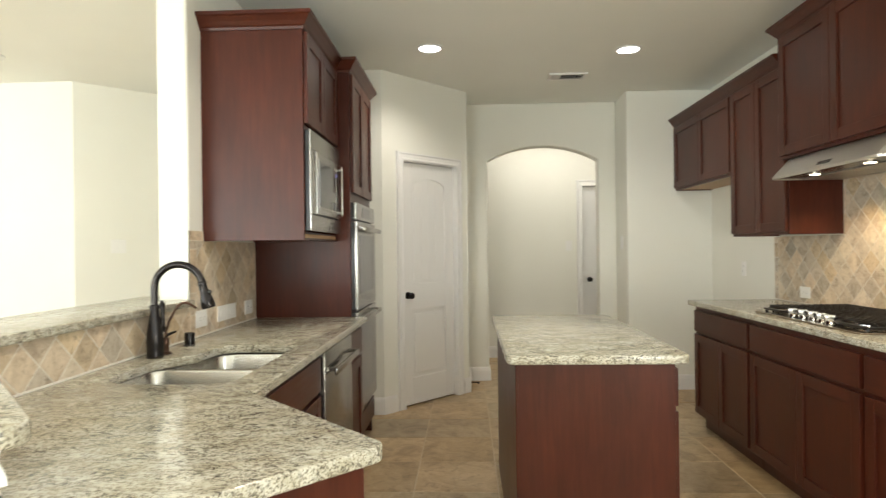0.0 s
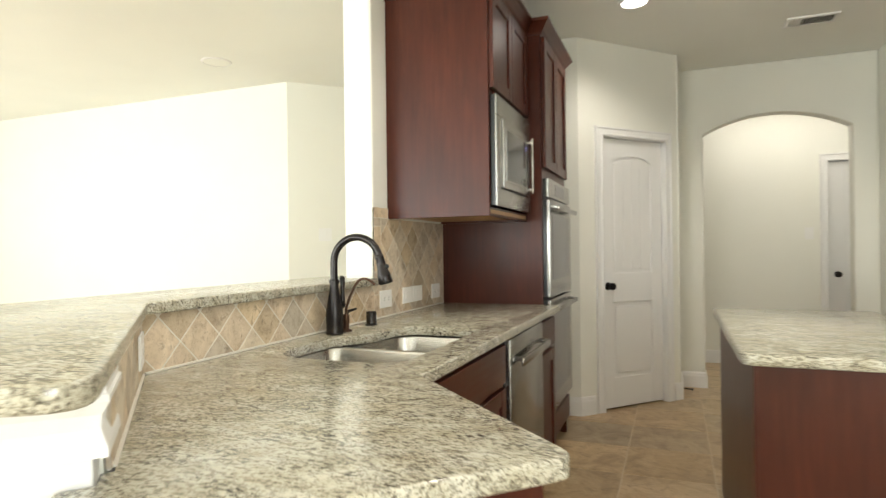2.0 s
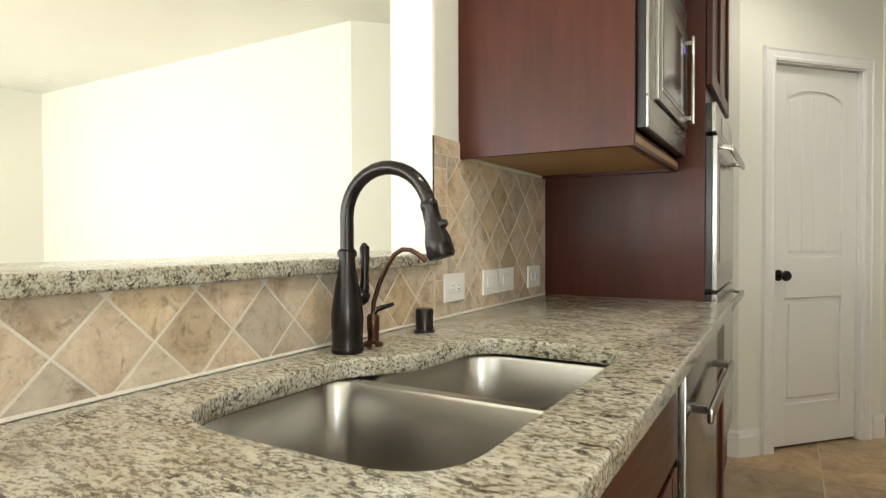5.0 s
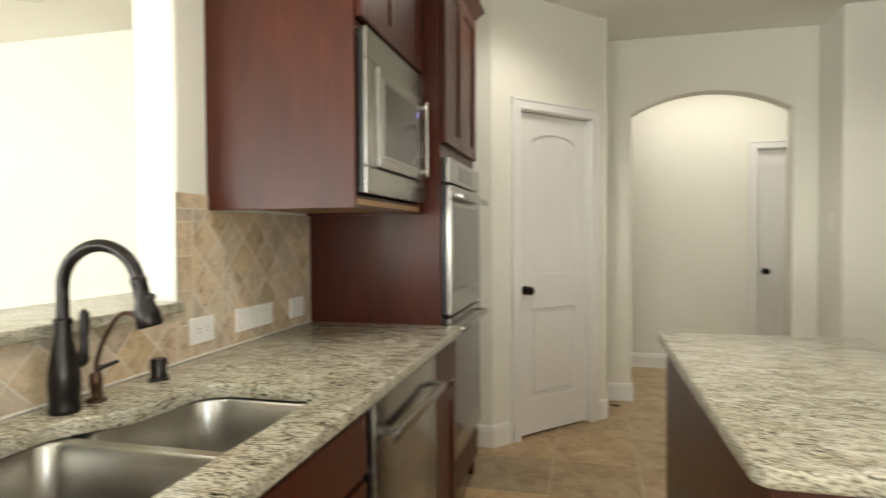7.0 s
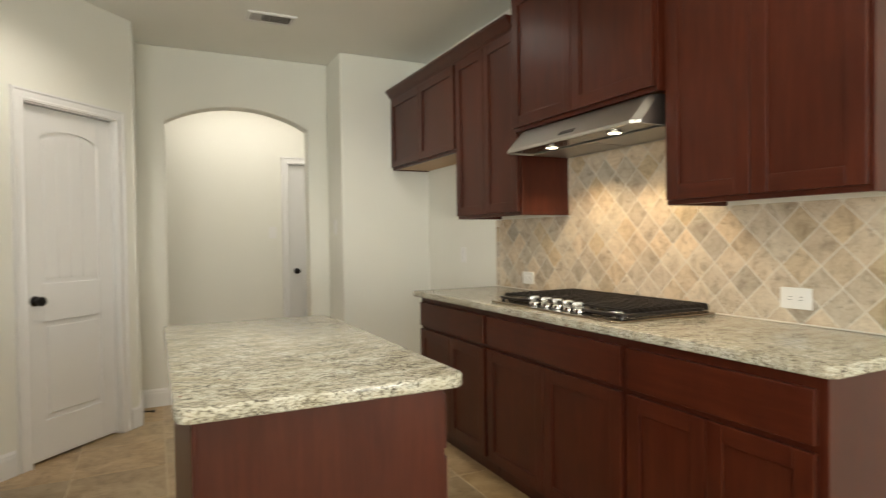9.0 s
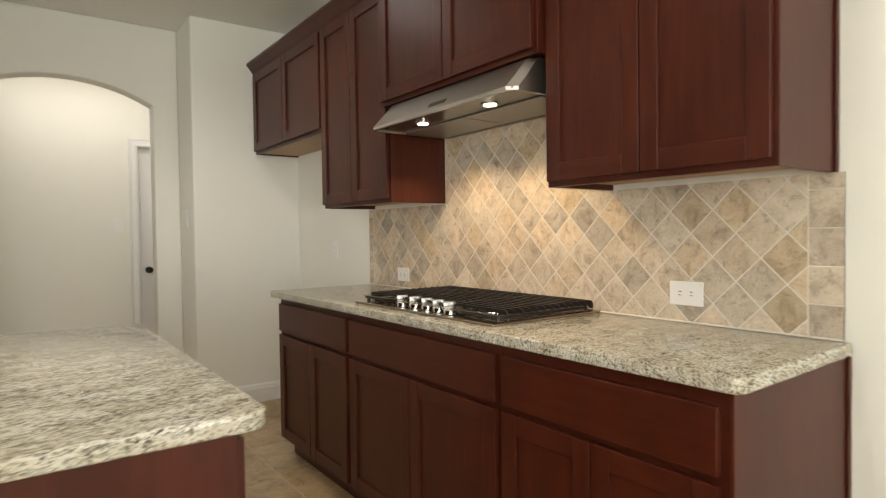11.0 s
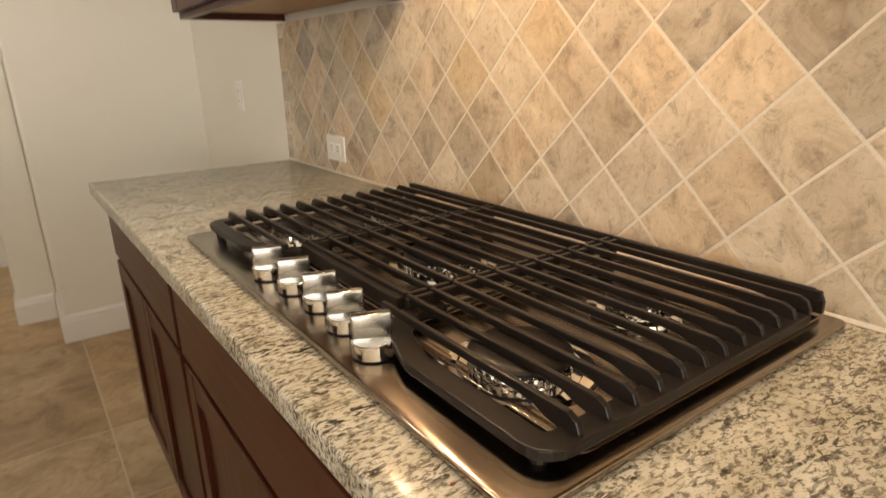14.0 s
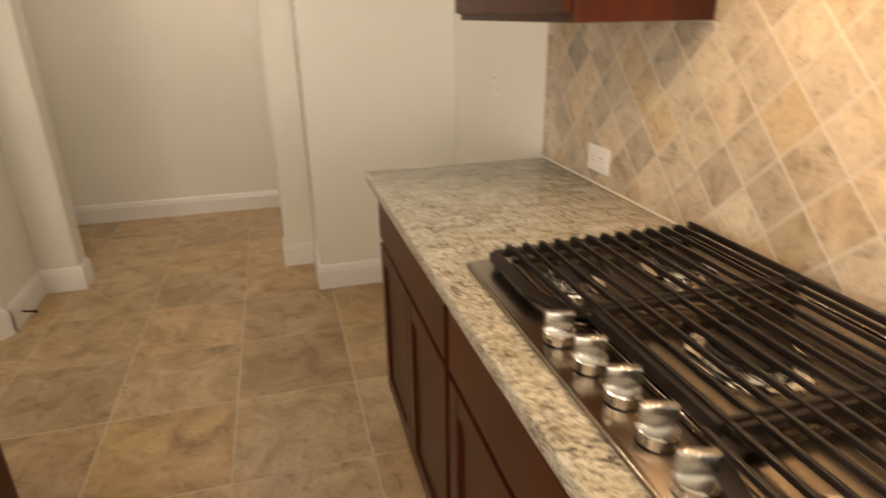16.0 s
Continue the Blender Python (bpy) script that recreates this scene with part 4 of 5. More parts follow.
# ---- right run ----
RC = axes((0, 0, 0), (0, -1, 0), (-1, 0, 0))   # fronts that face the aisle from the right; u is -y
RX = 2.205
rt = round_poly([(2.178, 1.962), (XR - 0.01, 1.978), (XR - 0.01, 4.548), (2.152, 4.548)], [0.04, 0, 0, 0.008])
tagged(part("range_worktop", slab(rt, CR - 0.035, CR, r=0.005), GRANITE, smooth=True), "cream speckled granite worktop holding the cooktop", "countertop")


def range_cabinet(y0, y1, label):
    t = thing("range_base_cabinet", ((RX + XR) / 2, (y0 + y1) / 2, 0), label, "cabinet", "base cabinets under the range worktop")
    base_body(t, RX, XR - 0.003, y0, y1, -1, CR)
    drawer_front(t, RC, -y1 + 0.016, -y0 - 0.016, 0.70, 0.848, -RX + 0.001, WOOD_Y)
    m = -(y0 + y1) / 2
    shaker_door(t, RC, -y1 + 0.016, m - 0.002, 0.115, 0.68, -RX + 0.001)
    shaker_door(t, RC, m + 0.002, -y0 - 0.016, 0.115, 0.68, -RX + 0.001)
    return t


range_cabinet(3.700, 4.530, "dark cherry base cabinet with wide drawer and doors")
range_cabinet(2.705, 3.699, "dark cherry base cabinet under the gas cooktop")
endcab = range_cabinet(2.000, 2.704, "dark cherry base cabinet with exposed end panel")
part("end_panel", block(RX - 0.002, XR - 0.004, 1.989, 1.9995, 0.0, CR - 0.037, 0.002), WOOD_Z, endcab, "plain cherry end panel")
part("scribe_moulding", block(XR - 0.022, XR - 0.004, 1.982, 1.9885, 0.09, CR - 0.037, 0.0015), WOOD_Z, endcab)


def wall_cabinet(y0, y1, z0, z1, x0, label, drop=0.02):
    t = thing("wall_cabinet", ((x0 + XR) / 2, (y0 + y1) / 2, z0), label, "cabinet", "wall cabinets over the range worktop")
    for y in (y0, y1 - 0.018):
        part("side_panel", block(x0, XR - 0.003, y, y + 0.018, z0, z1, 0.0015), WOOD_Z, t)
    for za, zb in ((z0, z0 + 0.035), (z1 - 0.05, z1 - 0.0008)):
        part("face_rail", block(x0 - 0.0005, x0 + 0.019, y0 + 0.018, y1 - 0.018, za, zb), WOOD_Y, t)
    part("bottom_panel", block(x0 + 0.019, XR - 0.003, y0 + 0.018, y1 - 0.018, z0 + drop, z0 + drop + 0.012), BIRCH, t, "pale plywood underside")
    part("top_panel", block(x0 + 0.019, XR - 0.003, y0 + 0.018, y1 - 0.018, z1 - 0.03, z1 - 0.015), BIRCH, t)
    m = -(y0 + y1) / 2
    shaker_door(t, RC, -y1 + 0.012, m - 0.002, z0 + 0.018, z1 - 0.012, -x0 + 0.001)
    shaker_door(t, RC, m + 0.002, -y0 - 0.012, z0 + 0.018, z1 - 0.012, -x0 + 0.001)
    return t


UX = 2.468
ua = wall_cabinet(4.512, 5.665, 1.812, 2.39, UX, "short dark cherry wall cabinet over the refrigerator space", 0.008)
ub = wall_cabinet(3.772, 4.51, 1.370, 2.39, UX, "tall dark cherry wall cabinet beside the hood")
ud = wall_cabinet(2.762, 3.77, 1.81, 2.53, 2.425, "raised dark cherry wall cabinet over the range hood")
uc = wall_cabinet(2.02, 2.76, 1.366, 2.39, UX, "tall dark cherry wall cabinet with pale plywood underside")
Z = 2.386
crown(ua, [(UX, 4.511, Z), (UX, 5.665, Z), (XR - 0.003, 5.665, Z)][::-1])
crown(ub, [(UX, 3.83, Z), (UX, 4.5105, Z)][::-1])
crown(ud, [(XR - 0.003, 2.762, 2.526), (2.425, 2.762, 2.526), (2.425, 3.77, 2.526), (XR - 0.003, 3.77, 2.526)][::-1])
part("scribe_moulding", block(XR - 0.022, XR - 0.004, 2.013, 2.0195, 1.366, 2.375, 0.0015), WOOD_Z, uc)
crown(uc, [(XR - 0.003, 2.02, Z), (UX, 2.02, Z), (UX, 2.70, Z)][::-1])


def hood():
    y0, y1, xb, z0, z1 = 2.790, 3.730, 2.335, 1.686, 1.806
    t = thing("range_hood", (2.56, 3.24, z0), "brushed stainless steel under-cabinet range hood with lamps", "range hood")
    f = axes((0, y0, 0), (1, 0, 0), (0, 1, 0))
    k = y1 - y0
    prof = [(xb, z0), (xb, z0 + 0.012), (xb + 0.10, z1), (XR - 0.006, z1), (XR - 0.006, z0 + 0.002), (XR - 0.02, z0 + 0.002), (XR - 0.02, z1 - 0.03), (xb + 0.11, z1 - 0.03), (xb + 0.012, z0 + 0.012), (xb + 0.012, z0)]
    b = bmesh.new()
    rings = []
    for s, c in ((0.0, 0.03), (0.03, 0.0), (k - 0.03, 0.0), (k, 0.03)):
        rings.append([b.verts.new(at(f, min(u + (c if u < 2.6 else 0), XR - 0.006), v, s)) for u, v in prof])
    n = len(prof)
    for r0, r1 in zip(rings, rings[1:]):
        for i in range(n):
            b.faces.new((r0[i], r0[(i + 1) % n], r1[(i + 1) % n], r1[i]))
    b.faces.new(rings[0])
    b.faces.new(rings[-1])
    part("canopy", b, STEEL_HOOD, t, "sloped brushed steel canopy")
    for a, c in ((0.0, 0.012), (k - 0.012, k)):
        pts = [(xb + 0.034, z0), (xb + 0.034, z0 + 0.012), (xb + 0.12, z1 - 0.001), (XR - 0.007, z1 - 0.001), (XR - 0.007, z0)]
        part("end_cap", prism(f, pts, a + 0.0005, c), STEEL_HOOD, t)
    part("underside", block(xb + 0.013, XR - 0.021, y0 + 0.013, y1 - 0.013, z0 + 0.006, z0 + 0.012), STEEL_Y, t)
    for a, c in ((0.03, k / 2 - 0.005), (k / 2 + 0.005, k - 0.03)):
        part("grease_filter", block(xb + 0.17, XR - 0.05, y0 + a, y0 + c, z0 - 0.001, z0 + 0.005, 0.002), MESH_FILTER, t, "fine metal mesh grease filter")
    for y in (3.02, 3.46):
        lamp = part("lamp", lathe([(0.034, -0.002), (0.034, 0.004), (0.026, 0.005)], (2.44, y, z0 + 0.002), (0, 0, 1), 20), CHROME, t)
        part("bulb", lathe([(0.0, -0.003), (0.025, -0.0025), (0.025, 0.004)], (2.44, y, z0 + 0.001), seg=20), GLOW_HOOD, lamp, "lit warm bulb lens")
    g = axes((xb, 0, z0 + 0.012), (0, 1, 0), (-0.72, 0, 0.69))
    sl = (0.10 ** 2 + (z1 - z0 - 0.012) ** 2) ** 0.5
    up = Vector((0.10, 0, z1 - z0 - 0.012)).normalized()
    nrm = Vector((-up.z, 0, up.x))
    c = Vector((xb, 3.24, z0 + 0.012)) + up * 0.035

    def on_slope(u, v, w):
        return c + Vector((0, 1, 0)) * u + up * v + nrm * w

    def chip(u0, u1, v0, v1, w0, w1):
        b = bmesh.new()
        vs = [b.verts.new(on_slope(u, v, w)) for w in (w0, w1) for u, v in ((u0, v0), (u1, v0), (u1, v1), (u0, v1))]
        for q in ((0, 1, 2, 3), (4, 5, 6, 7), (0, 1, 5, 4), (1, 2, 6, 5), (2, 3, 7, 6), (3, 0, 4, 7)):
            b.faces.new([vs[i] for i in q])
        return b

    part("switch_panel", chip(-0.055, 0.055, -0.012, 0.012, -0.002, 0.002), BLACK, t, "small black switch panel")
    for i in range(4):
        part("switch_button", chip(-0.046 + i * 0.026, -0.030 + i * 0.026, -0.006, 0.006, 0.002, 0.004), CHROME, t)


hood()


# ---- gas cooktop ----
KX0, KX1, KY0, KY1 = 2.24, 2.77, 2.768, 3.702


def cooktop():
    t = thing("gas_cooktop", (2.5, 3.225, CZ), "stainless steel five-burner gas cooktop with iron grates", "cooktop")
    b = slab(round_poly([(KX0, KY0), (KX1, KY0), (KX1, KY1), (KX0, KY1)], 0.012, 4), CZ + 0.0005, CZ + 0.010, r=0.003)
    part("tray", b, STEEL_TRAY, t, "polished stainless steel tray", True)
    zt = CZ + 0.0105
    for wy0, wy1 in ((KY0 + 0.022, 3.094), (3.100, 3.388), (3.394, KY1 - 0.016)):
        x0 = 2.345 if wy0 > 3.09 and wy1 < 3.4 else 2.325
        rim = round_poly([(x0, wy0), (KX1 - 0.008, wy0), (KX1 - 0.008, wy1), (x0, wy1)], 0.02, 4)
        well = round_poly([(x0 + 0.018, wy0 + 0.016), (KX1 - 0.024, wy0 + 0.016), (KX1 - 0.024, wy1 - 0.016), (x0 + 0.018, wy1 - 0.016)], 0.03, 5)
        part("well_rim", slab(rim, CZ + 0.0103, CZ + 0.0150, hole=well, r=0.0022), STEEL_TRAY, t, "raised steel rim of a burner well", True)
    # burners
    for bx, by, r in ((2.385, 2.925, 0.054), (2.60, 2.945, 0.036), (2.515, 3.240, 0.060), (2.395, 3.545, 0.036), (2.62, 3.545, 0.045)):
        bn = part("burner", lathe([(r + 0.026, 0.0), (r + 0.024, 0.004), (r + 0.012, 0.005), (r + 0.010, 0.003), (r - 0.002, 0.003), (r - 0.004, 0.017), (r - 0.006, 0.018), (0, 0.018)], (bx, by, zt), seg=32), CHROME, t, "ribbed metal burner ring", True)
        teeth = bmesh.new()
        for k in range(28):
            a = 2 * math.pi * k / 28
            f = axes((bx + (r - 0.004) * math.cos(a), by + (r - 0.004) * math.sin(a), zt), (-math.sin(a), math.cos(a), 0), (math.cos(a), math.sin(a), 0))
            box(f, -0.0022, 0.0022, 0.004, 0.016, -0.002, 0.004, bm=teeth)
        part("burner_teeth", teeth, CHROME, bn)
        part("burner_cap", lathe([(0, 0.0265), (r * 0.7, 0.0262), (r * 0.95, 0.0245), (r, 0.022), (r, 0.0185), (0, 0.0185)], (bx, by, zt), seg=32), IRON, bn, "black enamelled burner cap", True)
    # grates
    top = CZ + 0.047

    def bar_along(y0, y1, x, low0, low1, bm):
        """A bar along y; low0 and low1 curl its ends down to the tray."""
        f = axes((x, 0, 0), (0, 1, 0), (1, 0, 0))
        lo, hi, foot = top - 0.0095, top, CZ + 0.018
        pts = []
        curl = [(0.0, foot), (0.0, hi - 0.014), (0.004, hi - 0.005), (0.014, hi)]
        under = [(0.075, lo), (0.052, lo - 0.002), (0.036, lo - 0.008), (0.026, foot + 0.010), (0.021, foot + 0.003), (0.019, foot)]
        pts += [(y0 + a, b) for a, b in curl] if low0 else [(y0, lo), (y0, hi)]
        pts += [(y1 - a, b) for a, b in curl[::-1] + under[::-1]] if low1 else [(y1, hi), (y1, lo)]
        pts += [(y0 + a, b) for a, b in under] if low0 else []
        prism(f, pts, -0.0034, 0.0034, bm, r=0.0014)

    def band(pts, w, z0, z1, bm):
        """A flat bar along plan points."""
        left, right = [], []
        n = len(pts)
        for i, p in enumerate(pts):
            p = Vector(p)
            d0 = (p - Vector(pts[i - 1])).normalized() if i else None
            d1 = (Vector(pts[i + 1]) - p).normalized() if i < n - 1 else None
            d = ((d0 or d1) + (d1 or d0)).normalized()
            q = Vector((-d.y, d.x)) * (w / 2)
            left.append(tuple(p + q))
            right.append(tuple(p - q))
        slab(left + right[::-1], z0, z1, bm, r=0.002)

    sections = ((KY0 + 0.020, 3.095, True, False), (3.098, 3.389, False, False), (3.392, KY1 - 0.010, False, True))
    xs_side = [2.324 + i * 0.0352 for i in range(13)]
    for (y0, y1, low0, low1) in sections:
        mid = not (low0 or low1)
        g = part("grate", block(2.742, 2.750, y0 + 0.004, y1 - 0.004, top - 0.014, top - 0.001, 0.002), IRON, t, "black cast-iron grate section")
        xs = [x for x in xs_side if (x > 2.35 or not mid)]
        for x in xs:
            bm = bmesh.new()
            bar_along(y0, y1, x, low0, low1, bm)
            part("grate_bar", bm, IRON, g)
        for yy in ([y1 - 0.006] if low0 else [y0 + 0.006] if low1 else [y0 + 0.006, y1 - 0.006]):
            part("cross_bar", block(2.352, 2.746, yy - 0.004, yy + 0.004, top - 0.017, top - 0.003, 0.002), IRON, g)
            for xx in (2.37, 2.735):
                part("grate_foot", block(xx - 0.006, xx + 0.006, yy - 0.004, yy + 0.004, CZ + 0.0102, top - 0.0165, 0.001), IRON, g)
        bm = bmesh.new()
        z0, z1 = CZ + 0.020, CZ + 0.031
        if mid:
            block(2.345, 2.357, y0, y1, top - 0.026, top - 0.004, 0.002, bm)
        elif low0:
            path = round_poly([(2.70, y0 + 0.008), (2.292, y0 + 0.008), (2.292, y0 + 0.19), (2.314, y1 - 0.05), (2.352, y1 - 0.012), (2.40, y1 - 0.012)], [0, 0.02, 0.05, 0.04, 0.02, 0], 5)
            band(path, 0.026, z0, z1, bm)
        else:
            path = round_poly([(2.40, y0 + 0.012), (2.352, y0 + 0.012), (2.314, y0 + 0.05), (2.292, y1 - 0.19), (2.292, y1 - 0.008), (2.70, y1 - 0.008)], [0, 0.02, 0.04, 0.05, 0.02, 0], 5)
            band(path, 0.026, z0, z1, bm)
        part("front_frame", bm, IRON, g, "flat cast-iron front frame")
        for xx in (2.297, 2.73):
            if not mid:
                bm = bmesh.new()
                lathe([(0.008, 0), (0.008, 0.012), (0, 0.012)], (xx, (y0 + 0.02) if low0 else (y1 - 0.02), CZ + 0.0098), seg=10, bm=bm)
                part("rubber_foot", bm, BLACK, g)
    # control knobs
    for i in range(5):
        y, x = 3.048 + i * 0.0795, 2.283 + 0.012 * math.sin(math.pi * i / 4)
        k = part("knob", lathe([(0.0245, 0.002), (0.0245, 0.017), (0.023, 0.0185), (0, 0.0185)], (x, y, zt), seg=28), CHROME, t, "chromed round control knob", True)
        f = axes((x, y, zt + 0.017), (0.94, -0.34, 0), (-0.34, -0.94, 0))
        part("knob_grip", box(f, -0.0225, 0.0225, 0.0, 0.029, -0.014, -0.001, 0.003), STEEL_Y, k, "brushed steel grip", True)
        part("knob_skirt", lathe([(0.022, 0), (0.022, 0.0024), (0.02, 0.0025)], (x, y, zt - 0.0004), seg=24), BLACK, k)
    return t


cooktop().location += Vector((-0.010, 0.010, CR - CZ))


# ---- electrical plates ----
def plate(name, f, u, v, w, h, kind_, label, horizontal=False):
    t = thing(name, at(f, u, v, 0), label, "outlet" if kind_ == "outlet" else "switch")
    part("cover", box(f, u - w / 2, u + w / 2, v - h / 2, v + h / 2, 0.0, 0.006, 0.002), PLASTIC, t)
    if kind_ == "outlet":
        for s in (-1, 1):
            du, dv = (s * 0.02, 0) if horizontal else (0, s * 0.02)
            k = part("socket", box(f, u + du - 0.0145, u + du + 0.0145, v + dv - 0.0145, v + dv + 0.0145, 0.005, 0.0078, 0.002), PLASTIC, t)
            bm = bmesh.new()
            for q in (-1, 1):
                if horizontal:
                    box(f, u + du - 0.005, u + du + 0.005, v + dv + q * 0.0055 - 0.001, v + dv + q * 0.0055 + 0.001, 0.0075, 0.0082, bm=bm)
                else:
                    box(f, u + du + q * 0.0055 - 0.001, u + du + q * 0.0055 + 0.001, v + dv - 0.005, v + dv + 0.005, 0.0075, 0.0082, bm=bm)
            part("slots", bm, BLACK, k)
    else:
        if horizontal:
            part("rocker", box(f, u - 0.033, u + 0.033, v - 0.016, v + 0.016, 0.005, 0.009, 0.002), PLASTIC, t)
            return t
        n = max(1, round(w / 0.06))
        for i in range(n):
            c = u + (i - (n - 1) / 2) * 0.046
            part("rocker", box(f, c - 0.016, c + 0.016, v - 0.033, v + 0.033, 0.005, 0.009, 0.002), PLASTIC, t)
    return t


RT = axes((XR - 0.0085, 0, 0), (0, 1, 0), (-1, 0, 0))
LT = axes((XL + 0.0085, 0, 0), (0, 1, 0), (1, 0, 0))
plate("outlet", RT, 4.172, 0.993, 0.115, 0.075, "outlet", "white duplex outlet on the tiled splashback", True)
plate("outlet", RT, 2.450, 1.012, 0.118, 0.078, "outlet", "white duplex outlet on the tiled splashback", True)
plate("outlet", axes((KINK[0] + 0.0085 * N45.x, KINK[1] + 0.0085 * N45.y, 0), D45, N45), (Vector((-0.648, 1.539)) - Vector(KINK)).length, 0.985, 0.118, 0.078, "outlet", "white duplex outlet on the angled bar tiles", True)
plate("outlet", LT, 2.982, 0.987, 0.118, 0.08, "outlet", "white duplex outlet on the tiles beside the sink", True)
plate("switch", LT, 3.226, 0.987, 0.117, 0.08, "switch", "white rocker switch on the tiled splashback", True)
plate("switch", LT, 3.347, 0.987, 0.117, 0.08, "switch", "white rocker switch on the tiled splashback", True)
plate("outlet", LT, 3.600, 0.983, 0.117, 0.08, "outlet", "white duplex outlet beside the oven cabinet", True)
plate("outlet", axes((XR, 0, 0), (0, 1, 0), (-1, 0, 0)), 5.05, 1.12, 0.072, 0.115, "outlet", "white outlet in the refrigerator recess")
plate("switch", axes((2.03, 0, 0), (0, 1, 0), (-1, 0, 0)), 5.87, 1.35, 0.075, 0.118, "switch", "white rocker switch beside the arch")
plate("switch", axes((0, 7.3, 0), (1, 0, 0), (0, -1, 0)), 1.775, 1.33, 0.075, 0.118, "switch", "white rocker switch on the hall wall")
plate("switch", LV, 0.33, 1.365, 0.118, 0.118, "switch", "white double rocker switch on the living room wall")


# ---- ceiling fittings ----
def recessed_light(x, y):
    t = thing("recessed_light", (x, y, H), "lit white recessed ceiling downlight", "ceiling light", "recessed kitchen lights")
    part("trim_ring", lathe([(0.095, 0.0), (0.094, -0.006), (0.078, -0.008), (0.076, 0.0)], (x, y, H - 0.0005), seg=36), TRIM, t, "", True)
    part("lens", lathe([(0.076, -0.002), (0.05, -0.005), (0, -0.006)], (x, y, H - 0.001), seg=36), GLOW, t, "glowing frosted lens", True)


# first two are seen fittings; the pair at y 2.2 is added
for p in ((0.309, 4.385), (1.741, 4.517), (0.292, 2.2), (1.72, 2.2)):
    recessed_light(*p)


def speaker(x, y):
    t = thing("ceiling_speaker", (x, y, H), "round off-white ceiling speaker grille", "speaker", "ceiling speakers")
    part("grille", lathe([(0, -0.008), (0.09, -0.0075), (0.10, -0.006), (0.105, 0.0)], (x, y, H), seg=32), CEIL, t, "", True)
    part("rim", lathe([(0.105, 0.0), (0.105, -0.009), (0.115, -0.006), (0.118, 0.0)], (x, y, H), seg=32), TRIM, t, "", True)


speaker(-2.87, 4.28)
speaker(-6.45, 4.66)


def vent():
    x0, x1, y0, y1 = 1.25, 1.56, 5.06, 5.24
    t = thing("ceiling_vent", ((x0 + x1) / 2, (y0 + y1) / 2, H), "white louvred air supply vent in the ceiling", "air vent")
    # flat sheet whose black stands in for the shade between the slats
    part("backing", block(x0 + 0.015, x1 - 0.015, y0 + 0.015, y1 - 0.015, H - 0.003, H - 0.0005), SHADOWGAP, t, "black sheet painted as the shade behind the louvres")
    bm = block(x0, x1, y0, y0 + 0.022, H - 0.012, H, 0.002)
    block(x0, x1, y1 - 0.022, y1, H - 0.012, H, 0.002, bm)
    block(x0, x0 + 0.022, y0 + 0.022, y1 - 0.022, H - 0.012, H, 0.002, bm)
    block(x1 - 0.022, x1, y0 + 0.022, y1 - 0.022, H - 0.012, H, 0.002, bm)
    part("frame", bm, TRIM, t)
    n = 14
    for i in range(n):
        x = x0 + 0.03 + (x1 - x0 - 0.06) * i / (n - 1)
        s = -1 if i < n // 3 else 1
        f = axes((x, 0, H - 0.008), (0, 1, 0), (1, 0, 0))
        b = bmesh.new()
        vs = [b.verts.new((x + dx + s * dz * 0.9, y, H - 0.009 + dz)) for y in (y0 + 0.022, y1 - 0.022) for dx, dz in ((-0.001, -0.006), (0.001, -0.006), (0.001, 0.006), (-0.001, 0.006))]
        for q in ((0, 1, 2, 3), (4, 5, 6, 7), (0, 1, 5, 4), (1, 2, 6, 5), (2, 3, 7, 6), (3, 0, 4, 7)):
            b.faces.new([vs[j] for j in q])
        part("slat", b, TRIM, t)


vent()


def doorstop():
    p = at(PD, PL, 0.07, 0.0)
    t = thing("door_stop", (pe.x + 0.016, pe.y + 0.12, 0.06), "small dark spring door stop on the baseboard", "door stop")
    part("rod", tube([(pe.x + 0.012, pe.y + 0.12, 0.06), (pe.x + 0.075, pe.y + 0.10, 0.06)], 0.005, 10), BRONZE, t, "", True)
    part("tip", lathe([(0.009, 0), (0.009, 0.012), (0.006, 0.015), (0, 0.015)], (pe.x + 0.075, pe.y + 0.10, 0.06), (0.95, -0.3, 0), 12), BLACK, t, "", True)


doorstop()

def sealant(f, u0, u1, z, label):
    """A thin cream bead where the tiles meet the worktop."""
    solid("trim_sealant", prism(axes(f[0] + f[1] * u0 + Vector((0, 0, z)), f[2], f[1]), [(0.004, 0.0004), (0.0125, 0.0004), (0.0110, 0.0025), (0.0085, 0.005), (0.004, 0.005)], 0, u1 - u0), GROUT, label)


sealant(RF, 2.0, 4.56, CR, "thin cream sealant bead behind the range worktop")
sealant(LF, KINK[1] + 0.012, 3.73, CZ, "thin cream sealant bead behind the sink worktop")
sealant(DF, 0.006, dl - 0.01, CZ, "thin cream sealant bead along the angled bar tiles")

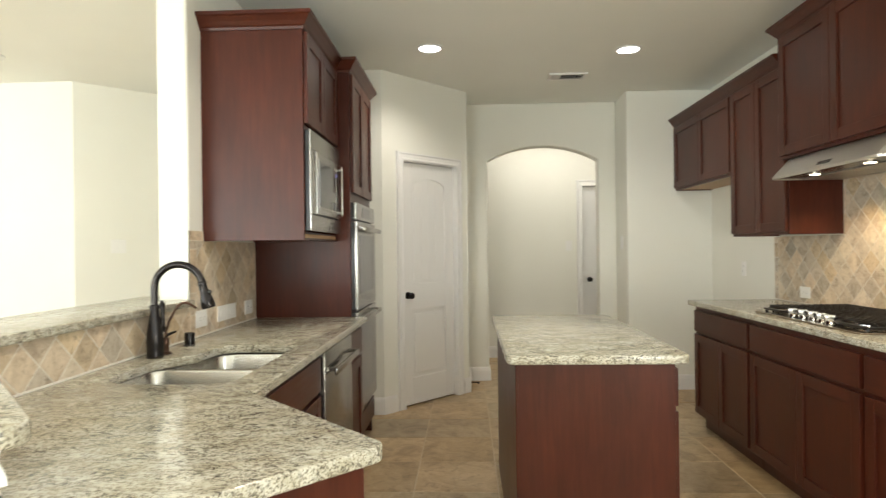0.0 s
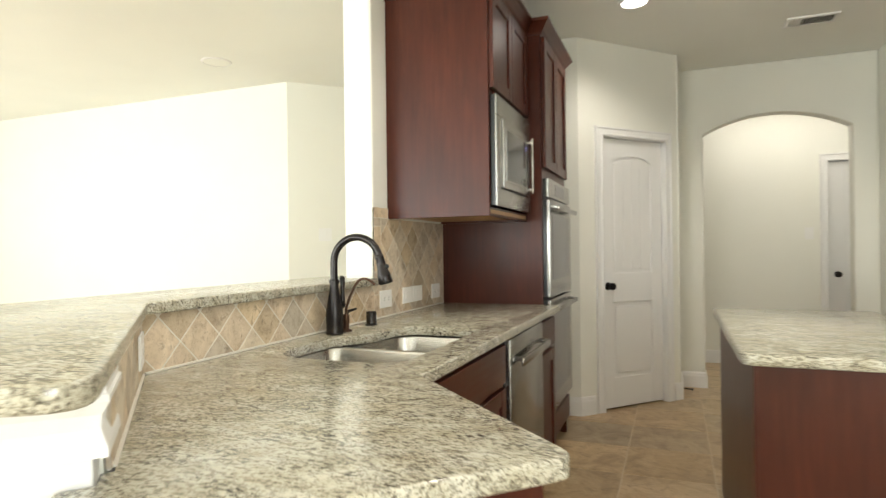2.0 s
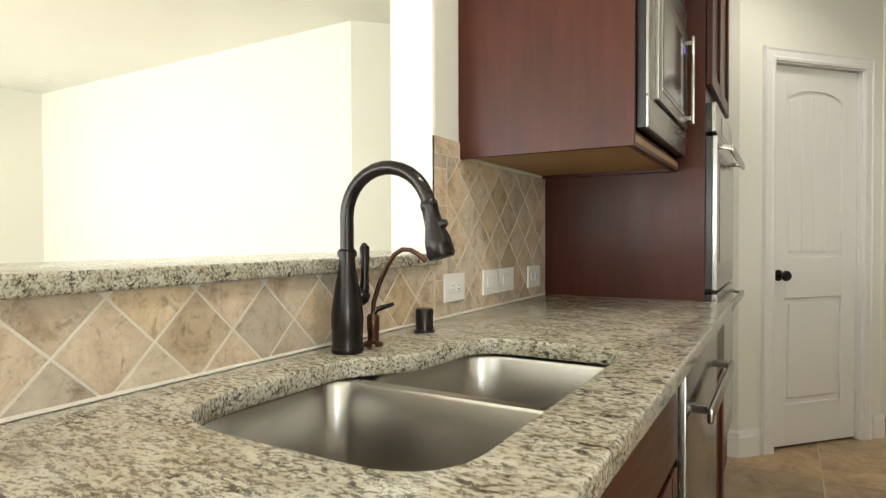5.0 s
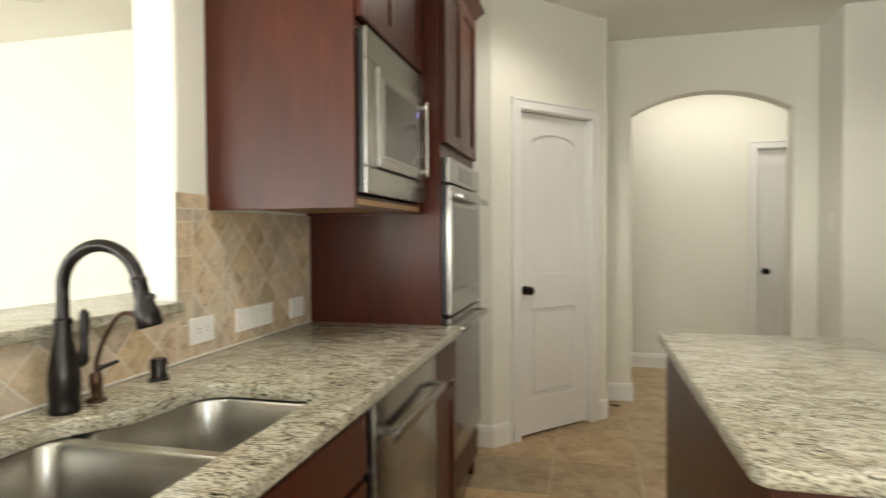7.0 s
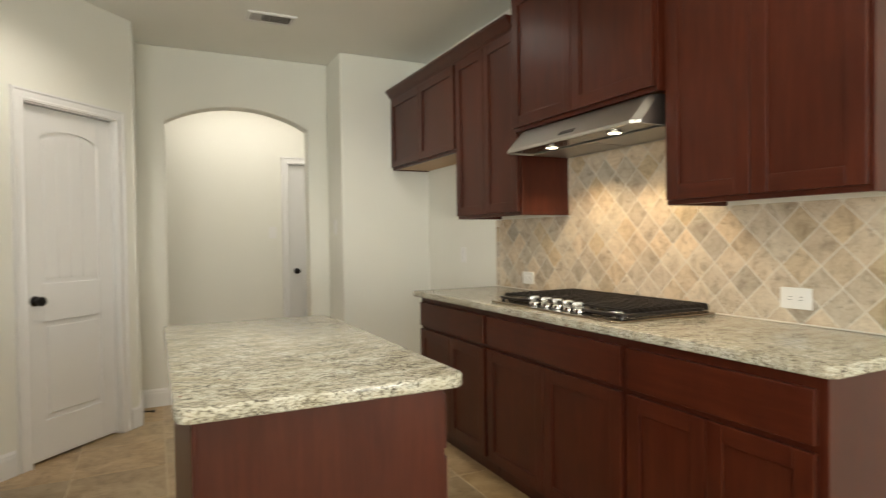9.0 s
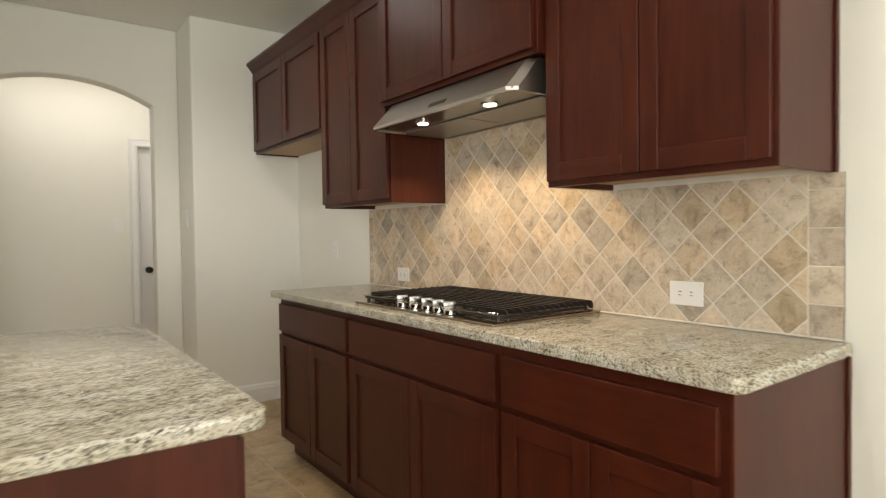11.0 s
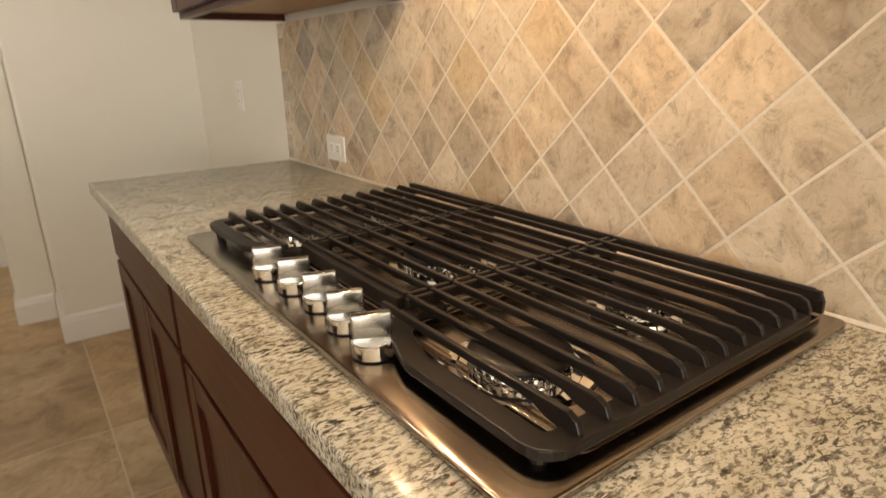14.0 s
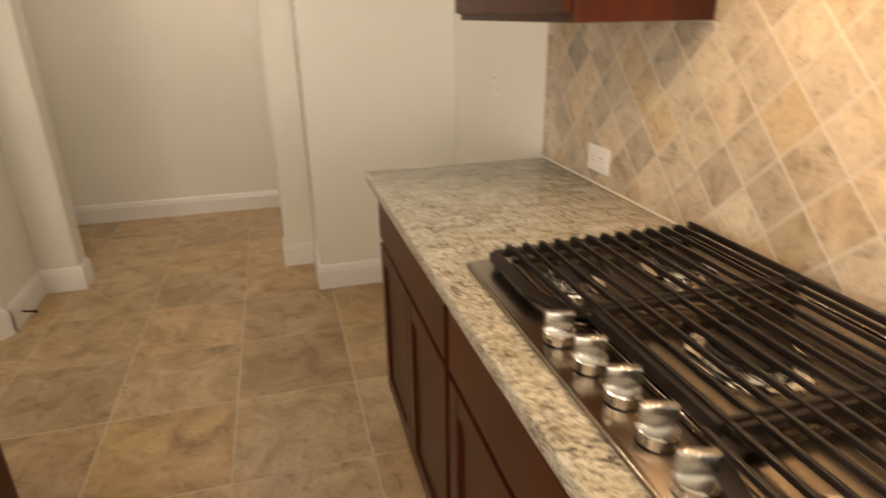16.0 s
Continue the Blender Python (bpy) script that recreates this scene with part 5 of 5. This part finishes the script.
# ---- tiles of the splashbacks and the floor ----
BW = 0.085
diamonds(rs, RF, 2.00 + BW + 0.004, 4.56 - 0.049, CZ + 0.003, 1.366, 3.097, 1.133, (2.767, 3.768, 1.72))
border(rs, RF, 2.00, 2.00 + BW, CZ + 0.003, 1.366, 0.104)
border(rs, RF, 4.56 - 0.045, 4.56, CZ + 0.003, 1.366, 0.104)
diamonds(ls, LF, YE + 0.063, 3.732, CZ + 0.003, 1.360, 2.05, 0.972)
border(ls, LF, YE - 0.005, YE + 0.06, CZ + 0.003, 1.360, 0.104)
border(lb, LF, YE - 0.005, 3.022, 1.363, 1.408, 0.104)
diamonds(bs, LF, KINK[1] + 0.002, YE - 0.008, CZ + 0.003, BARZ - 0.033, 2.05, 0.972)
diamonds(db, DF, 0.002, dl, CZ + 0.003, BARZ - 0.033, 0.06, 0.972)


def floor_tiles():
    fl = bpy.data.objects["floor"]
    ORIGIN[fl] = Vector((0, 0, 0))
    px, py, ox, oy, g, t = 0.458, 0.460, 2.083, 4.742, 0.0032, 0.0
    me = bpy.data.meshes.new("floor_tile")
    b = block(g, px - g, g, py - g, -0.0095, t)
    for v in b.verts:
        if v.co.z > -0.005:
            v.co.x += 0.0015 if v.co.x < px / 2 else -0.0015
            v.co.y += 0.0015 if v.co.y < py / 2 else -0.0015
        else:
            v.co.z = -0.0014
    b.to_mesh(me)
    b.free()
    me.materials.append(FLOOR_TILE)
    rest = bmesh.new()
    for i in range(-24, 4):
        for j in range(-21, 9):
            x, y = ox + (i - 1) * px, oy + j * py
            if x + px > 2.99 or y < YB or x < -8:
                continue
            if x > -1.9 and y > -1.2:
                o = new("tile", me)
                o.location = (x, y, 0)
                o.parent = fl
            else:
                block(x + g, x + px - g, y + g, y + py - g, -0.0014, 0.0, bm=rest)
    me2 = bpy.data.meshes.new("far_tiles")
    rest.to_mesh(me2)
    rest.free()
    me2.materials.append(FLOOR_TILE)
    o = new("far_tiles", me2)
    o.parent = fl
    o["kind"] = "stuff"


floor_tiles()
